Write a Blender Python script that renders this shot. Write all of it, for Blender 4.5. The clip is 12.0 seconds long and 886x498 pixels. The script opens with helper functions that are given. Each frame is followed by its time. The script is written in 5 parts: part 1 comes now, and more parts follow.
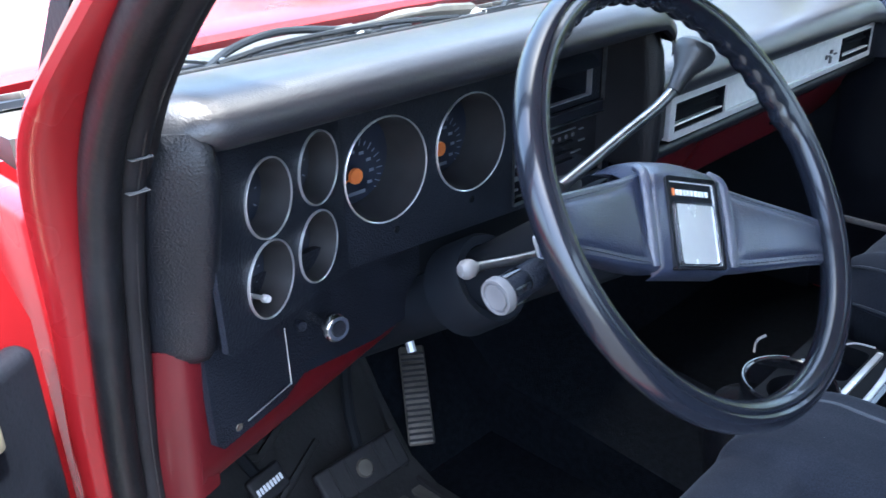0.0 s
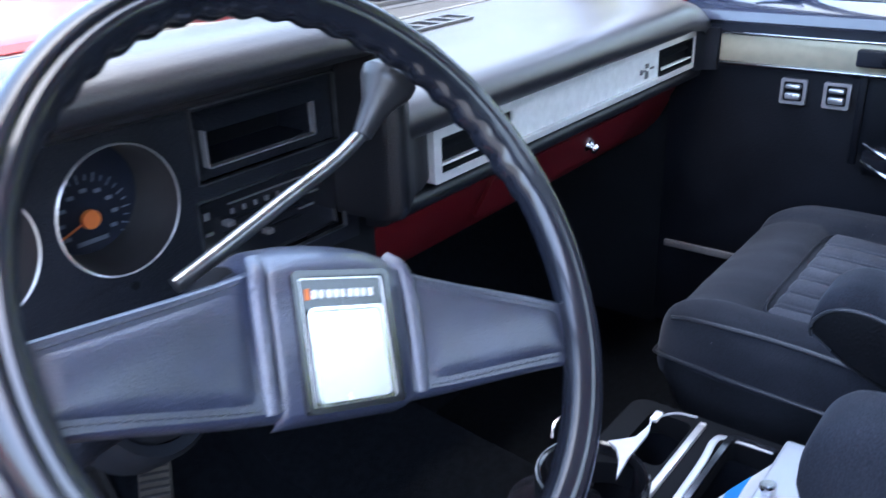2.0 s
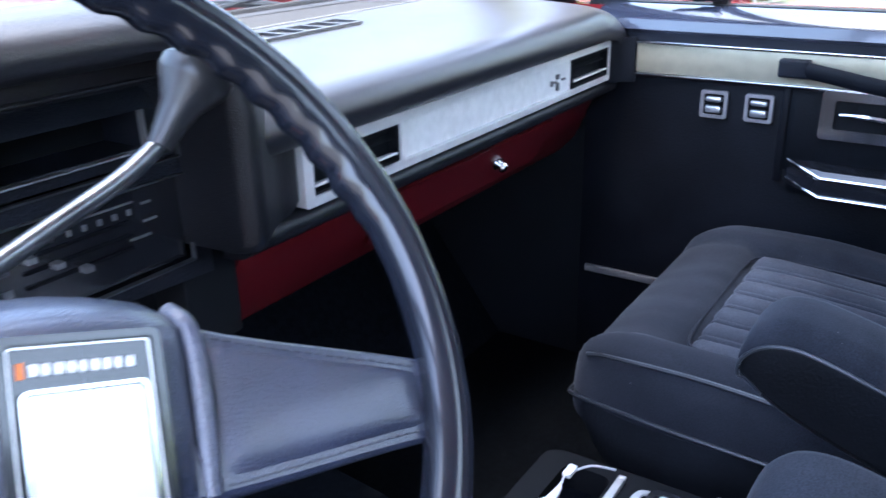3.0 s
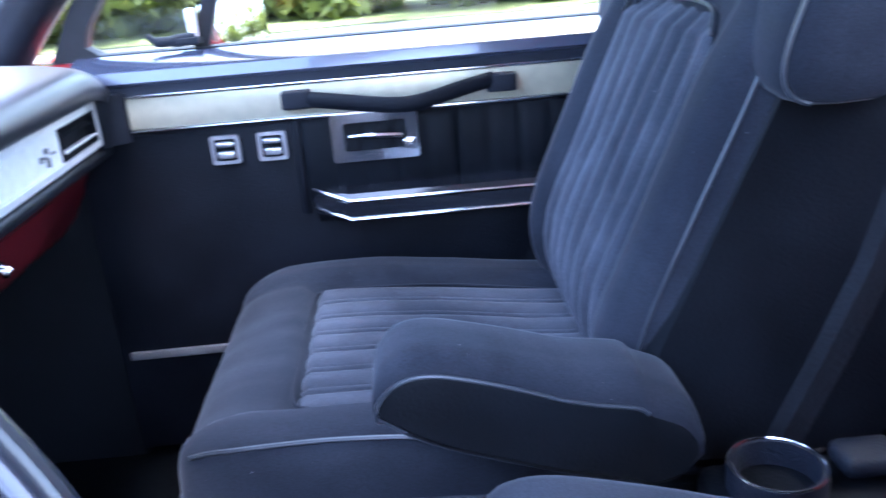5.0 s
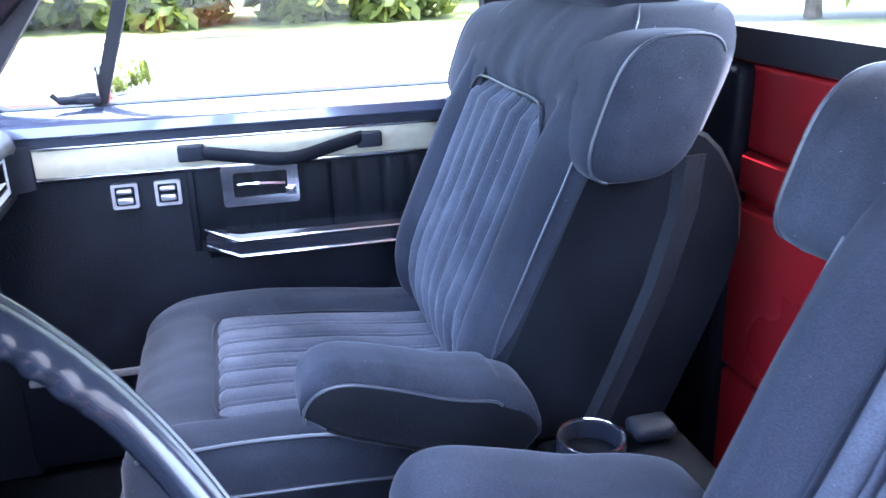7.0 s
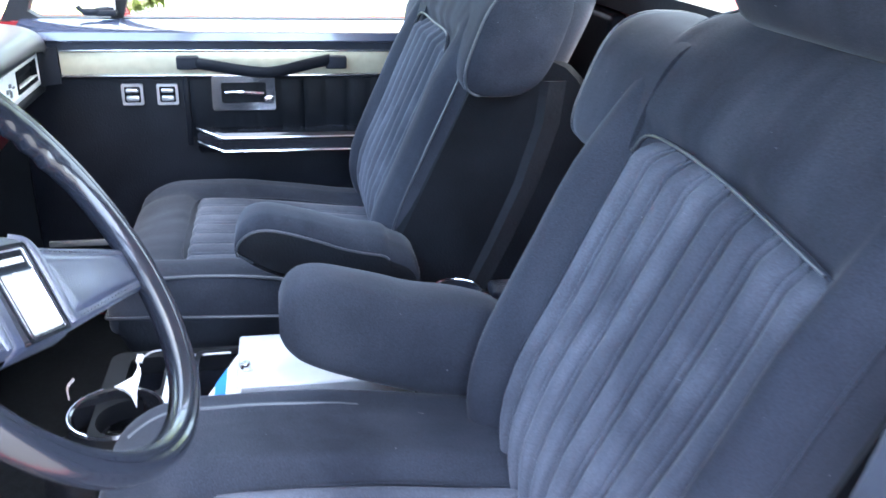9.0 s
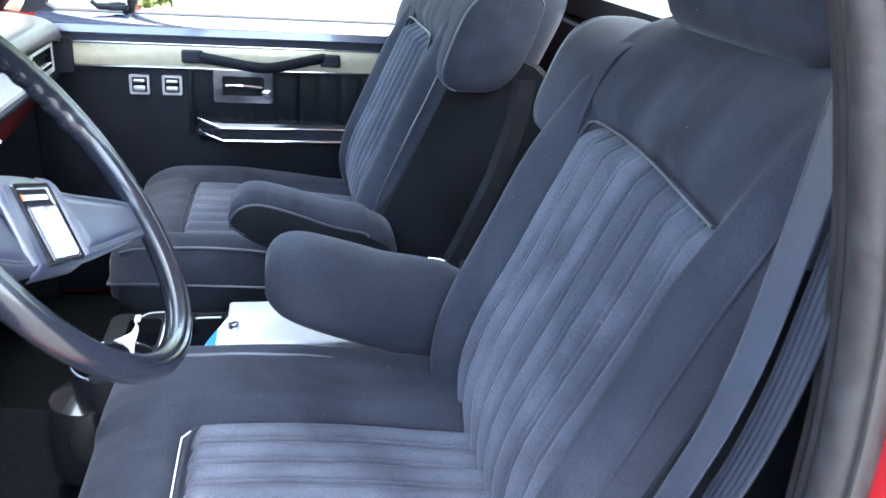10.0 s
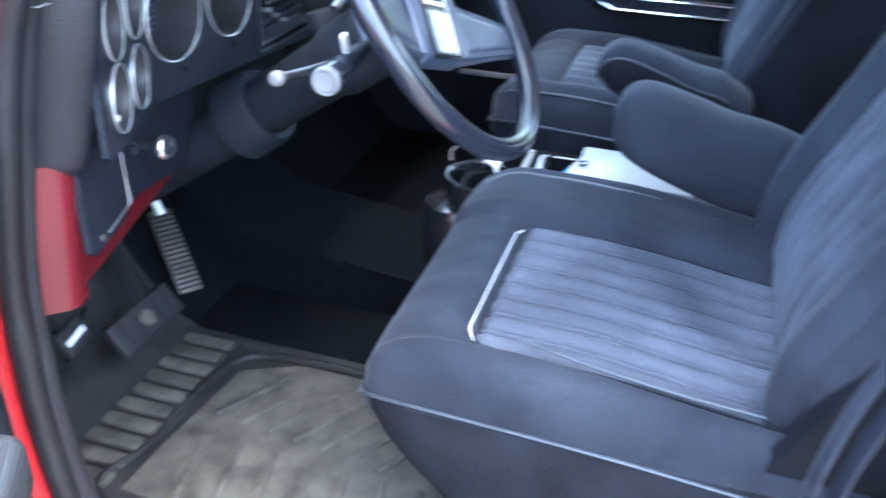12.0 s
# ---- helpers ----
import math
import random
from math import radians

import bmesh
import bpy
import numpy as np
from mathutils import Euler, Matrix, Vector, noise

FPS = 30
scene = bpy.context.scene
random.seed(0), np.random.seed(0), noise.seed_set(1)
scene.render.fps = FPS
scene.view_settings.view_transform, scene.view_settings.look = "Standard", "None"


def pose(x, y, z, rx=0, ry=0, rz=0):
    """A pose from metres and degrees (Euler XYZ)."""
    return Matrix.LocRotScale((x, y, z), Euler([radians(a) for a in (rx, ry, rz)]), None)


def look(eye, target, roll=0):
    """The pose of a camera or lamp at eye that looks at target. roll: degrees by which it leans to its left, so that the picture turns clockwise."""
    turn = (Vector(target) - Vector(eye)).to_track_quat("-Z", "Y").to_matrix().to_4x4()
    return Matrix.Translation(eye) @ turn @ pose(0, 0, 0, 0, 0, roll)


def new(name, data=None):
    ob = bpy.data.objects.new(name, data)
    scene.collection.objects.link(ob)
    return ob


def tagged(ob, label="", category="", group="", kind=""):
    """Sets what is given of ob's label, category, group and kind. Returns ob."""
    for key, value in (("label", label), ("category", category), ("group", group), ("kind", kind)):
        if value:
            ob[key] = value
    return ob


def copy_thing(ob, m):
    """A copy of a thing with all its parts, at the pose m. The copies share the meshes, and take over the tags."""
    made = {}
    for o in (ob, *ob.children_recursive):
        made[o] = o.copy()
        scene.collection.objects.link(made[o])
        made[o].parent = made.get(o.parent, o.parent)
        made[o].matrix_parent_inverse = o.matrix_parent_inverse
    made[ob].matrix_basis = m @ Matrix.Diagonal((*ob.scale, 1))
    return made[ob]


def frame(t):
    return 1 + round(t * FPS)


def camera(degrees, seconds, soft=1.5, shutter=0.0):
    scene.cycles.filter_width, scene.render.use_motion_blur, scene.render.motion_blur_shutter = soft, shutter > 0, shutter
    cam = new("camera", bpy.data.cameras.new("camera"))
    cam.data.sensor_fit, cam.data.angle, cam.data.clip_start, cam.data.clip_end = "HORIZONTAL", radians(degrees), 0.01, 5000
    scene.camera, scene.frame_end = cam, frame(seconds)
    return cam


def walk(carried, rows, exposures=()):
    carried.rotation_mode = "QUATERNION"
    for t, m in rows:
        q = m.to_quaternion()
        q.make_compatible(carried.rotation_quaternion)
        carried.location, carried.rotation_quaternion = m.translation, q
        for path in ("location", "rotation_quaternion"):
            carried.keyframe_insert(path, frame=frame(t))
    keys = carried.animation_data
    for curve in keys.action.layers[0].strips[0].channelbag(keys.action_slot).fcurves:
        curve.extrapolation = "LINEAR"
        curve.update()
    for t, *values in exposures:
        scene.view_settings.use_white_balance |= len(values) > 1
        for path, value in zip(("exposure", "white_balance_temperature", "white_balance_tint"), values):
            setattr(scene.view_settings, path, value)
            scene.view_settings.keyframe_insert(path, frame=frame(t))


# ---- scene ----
cam = camera(55.29, 12.0, soft=1.5, shutter=0.5)
PATH = [
    (0, -1.0799, 0.7801, 1.4283, 65.35, 1.32, -45.52),
    (0.5, -1.0506, 0.7480, 1.4253, 65.78, 2.10, -45.98),
    (1, -0.9597, 0.7429, 1.4050, 65.48, 2.90, -47.50),
    (1.5, -0.8471, 0.7705, 1.3925, 65.27, 2.61, -50.12),
    (2, -0.7563, 0.7891, 1.3821, 66.35, 1.82, -52.54),
    (2.5, -0.6815, 0.8062, 1.3544, 67.73, 1.05, -54.35),
    (2.7, -0.6546, 0.8129, 1.3412, 67.96, 0.92, -55.13),
    (4.3, -0.5124, 0.8808, 1.3205, 68.29, 4.07, -77.06),
    (4.5, -0.5189, 0.9084, 1.3016, 69.40, 4.29, -82.33),
    (5, -0.5234, 0.9224, 1.3050, 69.68, 4.42, -93.42),
    (5.5, -0.5395, 0.9707, 1.3120, 68.38, 2.71, -102.57),
    (6, -0.5747, 0.9934, 1.3227, 68.53, 1.77, -105.38),
    (6.5, -0.6441, 1.0155, 1.3647, 70.05, 1.92, -105.55),
    (6.7, -0.6809, 1.0153, 1.4115, 70.03, 1.78, -105.21),
    (8.3, -0.9754, 0.9583, 1.4388, 70.18, -0.12, -100.88),
    (8.5, -1.0157, 0.9407, 1.4353, 69.28, -0.82, -100.78),
    (9, -1.1042, 0.8955, 1.4402, 67.10, -1.75, -100.61),
    (9.5, -1.1695, 0.8790, 1.4424, 67.12, -3.06, -100.41),
    (10, -1.2499, 0.8842, 1.4351, 68.17, -3.67, -100.08),
    (10.5, -1.3202, 0.8791, 1.4235, 67.87, -4.37, -97.89),
    (11, -1.3891, 0.8719, 1.4150, 65.23, -5.40, -95.19),
    (11.5, -1.4287, 0.8611, 1.4084, 61.81, -4.63, -88.50),
    (11.8, -1.4391, 0.8276, 1.3991, 61.19, -2.82, -79.24),
    (12, -1.4115, 0.8041, 1.4011, 60.52, -1.88, -72.53),
]
walk(cam, [(t, pose(*p)) for t, *p in PATH], [(0, 4.05, 5700, 5), (1, 4.1, 5600, 8), (2, 4.3, 5800, 11), (2.7, 4.35, 5800, 12), (4.3, 4.85, 5500, 15), (5.5, 5.3, 5200, 17), (6.7, 5.7, 5400, 18), (8.5, 5.0, 6150, 6), (9, 5.4, 6250, 7), (9.5, 5.4, 6400, 6), (10.8, 4.98, 6450, 4), (11.5, 4.95, 6100, 4), (12, 5.1, 5600, 3)])

# ---- world and light ----
world = bpy.data.worlds.new("sky")
scene.world = world
world.use_nodes = True
wn = world.node_tree.nodes
sky = wn.new("ShaderNodeTexSky")
sky.sky_type, sky.sun_disc = 'NISHITA', False
SUN_FROM = Vector((0.02, -0.245, 1.0))
sky.sun_elevation, sky.sun_rotation = math.asin(SUN_FROM.normalized().z), math.atan2(SUN_FROM.x, SUN_FROM.y)
sky.air_density, sky.dust_density, sky.ozone_density = 1.0, 6.0, 1.0
world.node_tree.links.new(sky.outputs[0], wn["Background"].inputs[0])
wn["Background"].inputs[1].default_value = 0.15
sun = new("sun", bpy.data.lights.new("sun", 'SUN'))
sun.data.energy, sun.data.angle, sun.data.color = 2.0, radians(1.0), (1.0, 0.95, 0.87)
sun.matrix_world = look(SUN_FROM * 10, (0, 0, 0))


# ---- materials ----
def mat(name, color, rough=0.5, metal=0.0, var=0.15, vscale=8.0, bump=0.0, bscale=200.0, coat=0.0, sheen=0.0, second=None, spec=0.5, island=0.0, detail=4.0):
    m = bpy.data.materials.new(name)
    m.use_nodes = True
    nt = m.node_tree
    b = nt.nodes["Principled BSDF"]
    b.inputs["Roughness"].default_value = rough
    b.inputs["Metallic"].default_value = metal
    b.inputs["Coat Weight"].default_value = coat
    b.inputs["Coat Roughness"].default_value = 0.06
    b.inputs["Specular IOR Level"].default_value = spec
    if sheen:
        b.inputs["Sheen Weight"].default_value = sheen
        b.inputs["Sheen Roughness"].default_value = 0.45
        b.inputs["Sheen Tint"].default_value = (0.78, 0.89, 1.0, 1)
    co = nt.nodes.new("ShaderNodeTexCoord")
    n1 = nt.nodes.new("ShaderNodeTexNoise")
    n1.inputs["Scale"].default_value, n1.inputs["Detail"].default_value = vscale, detail
    nt.links.new(co.outputs["Object"], n1.inputs["Vector"])
    mix = nt.nodes.new("ShaderNodeMix")
    mix.data_type = 'RGBA'
    c = Vector(color)
    lo, hi = c * (1 - var), (Vector(second) if second else c * (1 + var))
    mix.inputs["A"].default_value, mix.inputs["B"].default_value = (*lo, 1), (*hi, 1)
    ramp = nt.nodes.new("ShaderNodeMapRange")
    ramp.inputs["From Min"].default_value, ramp.inputs["From Max"].default_value = 0.35, 0.65
    nt.links.new(n1.outputs["Fac"], ramp.inputs["Value"])
    nt.links.new(ramp.outputs["Result"], mix.inputs["Factor"])
    nt.links.new(mix.outputs["Result"], b.inputs["Base Color"])
    rr = nt.nodes.new("ShaderNodeMapRange")
    rr.inputs["To Min"].default_value, rr.inputs["To Max"].default_value = max(rough * 0.85, 0.02), min(rough * 1.15, 1)
    nt.links.new(n1.outputs["Fac"], rr.inputs["Value"])
    nt.links.new(rr.outputs["Result"], b.inputs["Roughness"])
    if bump:
        n2 = nt.nodes.new("ShaderNodeTexNoise")
        n2.inputs["Scale"].default_value, n2.inputs["Detail"].default_value = bscale, 3
        nt.links.new(co.outputs["Object"], n2.inputs["Vector"])
        bp = nt.nodes.new("ShaderNodeBump")
        bp.inputs["Strength"].default_value, bp.inputs["Distance"].default_value = bump, 0.002
        nt.links.new(n2.outputs["Fac"], bp.inputs["Height"])
        nt.links.new(bp.outputs["Normal"], b.inputs["Normal"])
    return m


def glass_mat(name, tint, gloss):
    m = bpy.data.materials.new(name)
    m.use_nodes = True
    nt = m.node_tree
    nt.nodes.remove(nt.nodes["Principled BSDF"])
    tr, gl, mx, lw, mr = (nt.nodes.new(k) for k in ("ShaderNodeBsdfTransparent", "ShaderNodeBsdfGlossy", "ShaderNodeMixShader", "ShaderNodeLayerWeight", "ShaderNodeMapRange"))
    tr.inputs[0].default_value, gl.inputs["Roughness"].default_value = (*tint, 1), 0.02
    lw.inputs["Blend"].default_value = 0.25
    mr.inputs["To Min"].default_value, mr.inputs["To Max"].default_value = gloss, gloss + 0.12
    nt.links.new(lw.outputs["Facing"], mr.inputs["Value"])
    nt.links.new(mr.outputs["Result"], mx.inputs[0])
    nt.links.new(tr.outputs[0], mx.inputs[1])
    nt.links.new(gl.outputs[0], mx.inputs[2])
    nt.links.new(mx.outputs[0], nt.nodes["Material Output"].inputs[0])
    return m


def velour_mat(name, base, brushed, nap):
    """Napped cloth: soft brushed patches, streaks along the pile, fine grain and a few specks of lint."""
    m = bpy.data.materials.new(name)
    m.use_nodes = True
    nt = m.node_tree
    b = nt.nodes["Principled BSDF"]
    b.inputs["Roughness"].default_value = 0.92
    b.inputs["Specular IOR Level"].default_value = 0.12
    b.inputs["Sheen Weight"].default_value = nap
    b.inputs["Sheen Roughness"].default_value = 0.35
    b.inputs["Sheen Tint"].default_value = (0.89, 0.92, 1.0, 1)
    co = nt.nodes.new("ShaderNodeTexCoord")

    def field(scale, detail, stretch, lo, hi, to_lo, to_hi, warp=0.0):
        mp, n, mr = (nt.nodes.new(k) for k in ("ShaderNodeMapping", "ShaderNodeTexNoise", "ShaderNodeMapRange"))
        mp.inputs["Scale"].default_value = stretch
        n.inputs["Scale"].default_value, n.inputs["Detail"].default_value, n.inputs["Distortion"].default_value = scale, detail, warp
        mr.inputs["From Min"].default_value, mr.inputs["From Max"].default_value = lo, hi
        mr.inputs["To Min"].default_value, mr.inputs["To Max"].default_value = to_lo, to_hi
        nt.links.new(co.outputs["Object"], mp.inputs["Vector"])
        nt.links.new(mp.outputs["Vector"], n.inputs["Vector"])
        nt.links.new(n.outputs["Fac"], mr.inputs["Value"])
        return mr.outputs["Result"], n.outputs["Fac"]

    patch, _ = field(4.0, 5, (1, 1, 1), 0.34, 0.72, 0.0, 1.0, 0.8)
    streak, _ = field(9.0, 5, (4, 1, 1), 0.30, 0.70, 0.88, 1.12, 0.6)
    grain, raw = field(620.0, 2, (1, 1, 1), 0.30, 0.70, 0.74, 1.26)
    lint, _ = field(330.0, 1, (1, 1, 1), 0.81, 0.86, 0.0, 1.0)
    mixes = [nt.nodes.new("ShaderNodeMix") for _ in range(4)]
    for x in mixes:
        x.data_type = 'RGBA'
    mixes[0].inputs["A"].default_value, mixes[0].inputs["B"].default_value = (*base, 1), (*brushed, 1)
    nt.links.new(patch, mixes[0].inputs["Factor"])
    for k, src in ((1, streak), (2, grain)):
        mixes[k].blend_type = 'MULTIPLY'
        mixes[k].inputs["Factor"].default_value = 1.0
        nt.links.new(mixes[k - 1].outputs["Result"], mixes[k].inputs["A"])
        nt.links.new(src, mixes[k].inputs["B"])
    nt.links.new(mixes[2].outputs["Result"], mixes[3].inputs["A"])
    nt.links.new(lint, mixes[3].inputs["Factor"])
    mixes[3].inputs["B"].default_value = (0.30, 0.31, 0.33, 1)
    nt.links.new(mixes[3].outputs["Result"], b.inputs["Base Color"])
    bp = nt.nodes.new("ShaderNodeBump")
    bp.inputs["Strength"].default_value, bp.inputs["Distance"].default_value = 0.14, 0.002
    nt.links.new(raw, bp.inputs["Height"])
    nt.links.new(bp.outputs["Normal"], b.inputs["Normal"])
    return m


# One velour in two tones: lit for insets, shaded for bolsters and armrests.
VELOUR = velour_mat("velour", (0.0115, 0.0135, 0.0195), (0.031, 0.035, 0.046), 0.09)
VELOUR_LIT = velour_mat("lit_velour", (0.031, 0.035, 0.046), (0.092, 0.100, 0.122), 0.15)
VELOUR_SIDE = mat("vinyl_side", (0.004, 0.005, 0.007), 0.55, var=0.3, vscale=9, bump=0.3, bscale=300, spec=0.10)
SKIRT = mat("skirt_cloth", (0.009, 0.011, 0.015), 0.75, var=0.3, vscale=12, bump=0.5, bscale=180, spec=0.15)
PIPING = mat("piping", (0.030, 0.034, 0.042), 0.32, var=0.1, vscale=30, spec=0.4)
VINYL = mat("black_vinyl", (0.005, 0.006, 0.009), 0.5, var=0.25, vscale=12, bump=0.3, bscale=260, spec=0.12)
PADVINYL = mat("dash_pad_vinyl", (0.015, 0.016, 0.020), 0.38, var=0.12, vscale=10, bump=0.22, bscale=520, spec=0.6, coat=0.08)
CHEEK = mat("cheek_vinyl", (0.007, 0.008, 0.011), 0.38, var=0.2, vscale=12, bump=0.45, bscale=520, spec=0.35)
WHEELV = mat("wheel_vinyl", (0.021, 0.027, 0.053), 0.34, var=0.2, vscale=30, bump=0.5, bscale=700, spec=0.9, coat=0.5)
WHEELV.node_tree.nodes["Principled BSDF"].inputs["Coat Roughness"].default_value = 0.20
WELL = mat("gauge_well", (0.022, 0.022, 0.024), 0.40, var=0.15, vscale=30)
PLASTIC = mat("black_plastic", (0.009, 0.011, 0.017), 0.45, var=0.2, vscale=15, bump=0.8, bscale=480, spec=0.2)
MATTE = mat("matte_black", (0.005, 0.006, 0.008), 0.8, var=0.2, vscale=10, spec=0.12)
GLOSSBLK = mat("gloss_black", (0.010, 0.011, 0.014), 0.16, var=0.15, vscale=8, coat=0.5)
PEDAL = mat("pedal_metal", (0.062, 0.056, 0.048), 0.5, metal=0.3, var=0.3, vscale=40)
RUBBER = mat("rubber", (0.010, 0.010, 0.012), 0.62, var=0.25, vscale=20, bump=0.3, bscale=150, spec=0.25)
# The body red again, darkened: shade around the dash is put into the colour.
RED_SHADED = mat("shaded_red_paint", (0.072, 0.005, 0.008), 0.36, var=0.15, vscale=5, coat=0.1, spec=0.35, bump=0.04, bscale=60)
COLUMN = mat("column_paint", (0.007, 0.009, 0.013), 0.65, var=0.2, vscale=15, spec=0.15)
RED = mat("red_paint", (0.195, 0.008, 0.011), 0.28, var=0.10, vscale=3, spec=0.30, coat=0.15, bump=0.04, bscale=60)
RINGM = mat("gauge_ring_metal", (0.55, 0.56, 0.58), 0.30, metal=0.8, var=0.1, vscale=40)
SATIN = mat("satin_chrome", (0.90, 0.90, 0.89), 0.30, metal=0.4, var=0.05, vscale=40)
LEDGE = mat("ledge_paint", (0.035, 0.042, 0.070), 0.20, var=0.1, vscale=6, coat=1.0, spec=0.7)
RIM = mat("rim_plastic", (0.010, 0.012, 0.018), 0.24, var=0.15, vscale=8, coat=0.4, spec=0.4)
SEALR = mat("seal_rubber", (0.007, 0.0075, 0.009), 0.45, var=0.3, vscale=25, bump=0.3, bscale=150, spec=0.3)
KNOB = mat("knob_plastic", (0.020, 0.021, 0.023), 0.35, var=0.2, vscale=60, bump=0.1, bscale=600)
LEVER = mat("worn_chrome", (0.17, 0.18, 0.19), 0.30, metal=0.9, var=0.25, vscale=60)
CHROME = mat("chrome", (0.75, 0.76, 0.78), 0.12, metal=1.0, var=0.05, vscale=20)
SILVER = mat("brushed_silver", (0.88, 0.88, 0.87), 0.35, metal=0.15, var=0.06, vscale=60)
BADGE = mat("badge_silver", (0.66, 0.66, 0.66), 0.26, metal=0.5, var=0.03, vscale=60)
CREAM = mat("champagne_trim", (0.40, 0.375, 0.275), 0.32, metal=0.35, var=0.07, vscale=40)
WEBGREY = mat("worn_rubber_edge", (0.014, 0.014, 0.015), 0.5, var=0.3, vscale=60, bump=0.2, bscale=200)
THREAD = mat("thread", (0.050, 0.055, 0.070), 0.6, var=0.1, vscale=50)
GREYP = mat("grey_plastic", (0.13, 0.13, 0.135), 0.45, var=0.15, vscale=30)
DIAL = mat("dial_face", (0.010, 0.014, 0.026), 0.30, var=0.2, vscale=30)
FAINT = mat("dial_print", (0.16, 0.18, 0.22), 0.5, var=0.1)
WHITE = mat("white_print", (0.60, 0.62, 0.65), 0.5, var=0.05)
ORANGE = mat("orange_paint", (0.75, 0.20, 0.05), 0.5, var=0.05)
BLUE = mat("blue_print", (0.03, 0.22, 0.60), 0.5, var=0.05)
PAPER = mat("white_card", (0.58, 0.58, 0.59), 0.6, var=0.06, vscale=20)
COWL = mat("cowl_paint", (0.030, 0.030, 0.029), 0.65, var=0.15, vscale=9)
TIN = mat("pale_tin", (0.44, 0.46, 0.49), 0.32, metal=0.25, var=0.08, vscale=12)
STEEL = mat("painted_steel", (0.52, 0.53, 0.55), 0.35, metal=0.3, var=0.08, vscale=15)
CARPET = mat("carpet", (0.004, 0.005, 0.007), 0.95, var=0.35, vscale=90, bump=0.8, bscale=500, spec=0.03)
MATRUB = mat("mat_rubber", (0.010, 0.010, 0.011), 0.55, var=0.35, vscale=14, bump=0.4, bscale=120, spec=0.25)
DUSTY = mat("dusty_rubber", (0.036, 0.034, 0.029), 0.7, var=0.55, vscale=22, bump=0.6, bscale=150, detail=8)
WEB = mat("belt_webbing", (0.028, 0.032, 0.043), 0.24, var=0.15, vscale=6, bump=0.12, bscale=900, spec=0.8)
# Second strap of the same belt, in a darker webbing colour.
WEBDARK = mat("dark_webbing", (0.012, 0.014, 0.021), 0.40, var=0.2, vscale=6, bump=0.3, bscale=700, spec=0.3)
HEAD = mat("headliner", (0.60, 0.60, 0.60), 0.9, var=0.1, vscale=30)
CONCRETE = mat("asphalt", (0.046, 0.046, 0.047), 0.85, var=0.15, vscale=0.6, bump=0.4, bscale=30, detail=8)
GRASS = mat("grass", (0.13, 0.145, 0.045), 0.8, var=0.4, vscale=1.5, bump=0.6, bscale=20)
BARK = mat("bark", (0.12, 0.09, 0.07), 0.9, var=0.3, vscale=6, bump=0.8, bscale=30)
LEAF = mat("leaf", (0.09, 0.13, 0.025), 0.6, var=0.5, vscale=0.9, second=(0.20, 0.22, 0.045))
leaf_nodes = LEAF.node_tree
leaf_mix, leaf_glow = leaf_nodes.nodes.new("ShaderNodeMixShader"), leaf_nodes.nodes.new("ShaderNodeBsdfTranslucent")
leaf_glow.inputs["Color"].default_value = (0.30, 0.34, 0.06, 1)
leaf_mix.inputs[0].default_value = 0.45
leaf_nodes.links.new(leaf_nodes.nodes["Principled BSDF"].outputs[0], leaf_mix.inputs[1])
leaf_nodes.links.new(leaf_glow.outputs[0], leaf_mix.inputs[2])
leaf_nodes.links.new(leaf_mix.outputs[0], leaf_nodes.nodes["Material Output"].inputs[0])
GLASS = glass_mat("window_glass", (0.72, 0.75, 0.73), 0.02)
SCREEN = glass_mat("windscreen_glass", (0.80, 0.82, 0.81), 0.02)
MIRROR = mat("mirror_glass", (0.85, 0.87, 0.88), 0.03, metal=1.0, var=0.01)


# ---- mesh helpers ----
def ease(t):
    t = max(0.0, min(1.0, t))
    return t * t * (3 - 2 * t)


def part(name, bm, material, parent=None, label="", sharp=38):
    me = bpy.data.meshes.new(name)
    bmesh.ops.recalc_face_normals(bm, faces=bm.faces[:])
    bm.to_mesh(me)
    bm.free()
    me.materials.append(material)
    for p in me.polygons:
        p.use_smooth = True
    me.set_sharp_from_angle(angle=radians(sharp))
    ob = new(name, me)
    if parent:
        ob.parent = parent
    if label:
        ob["label"] = label
    return ob


def thing(name, label, category, at=(0, 0, 0), group="", kind=""):
    ob = new(name)
    ob.location = at
    ob.empty_display_size = 0.05
    return tagged(ob, label, category, group, kind)


def box(lo, hi, r=0.0, seg=2, bm=None):
    """A bevelled box between two corners."""
    own = bmesh.new()
    lo, hi = Vector(lo), Vector(hi)
    bmesh.ops.create_cube(own, size=1, matrix=Matrix.Translation((lo + hi) / 2) @ Matrix.Diagonal((*(hi - lo), 1)))
    if r:
        bmesh.ops.bevel(own, geom=own.edges[:], offset=min(r, 0.49 * min(hi - lo)), segments=seg, profile=0.5, affect='EDGES')
    return merge(bm, own)


def merge(bm, own):
    if bm is None:
        return own
    me = bpy.data.meshes.new("tmp")
    own.to_mesh(me)
    own.free()
    bm.from_mesh(me)
    bpy.data.meshes.remove(me)
    return bm


def moved(bm, m):
    bmesh.ops.transform(bm, matrix=m, verts=bm.verts[:])
    return bm


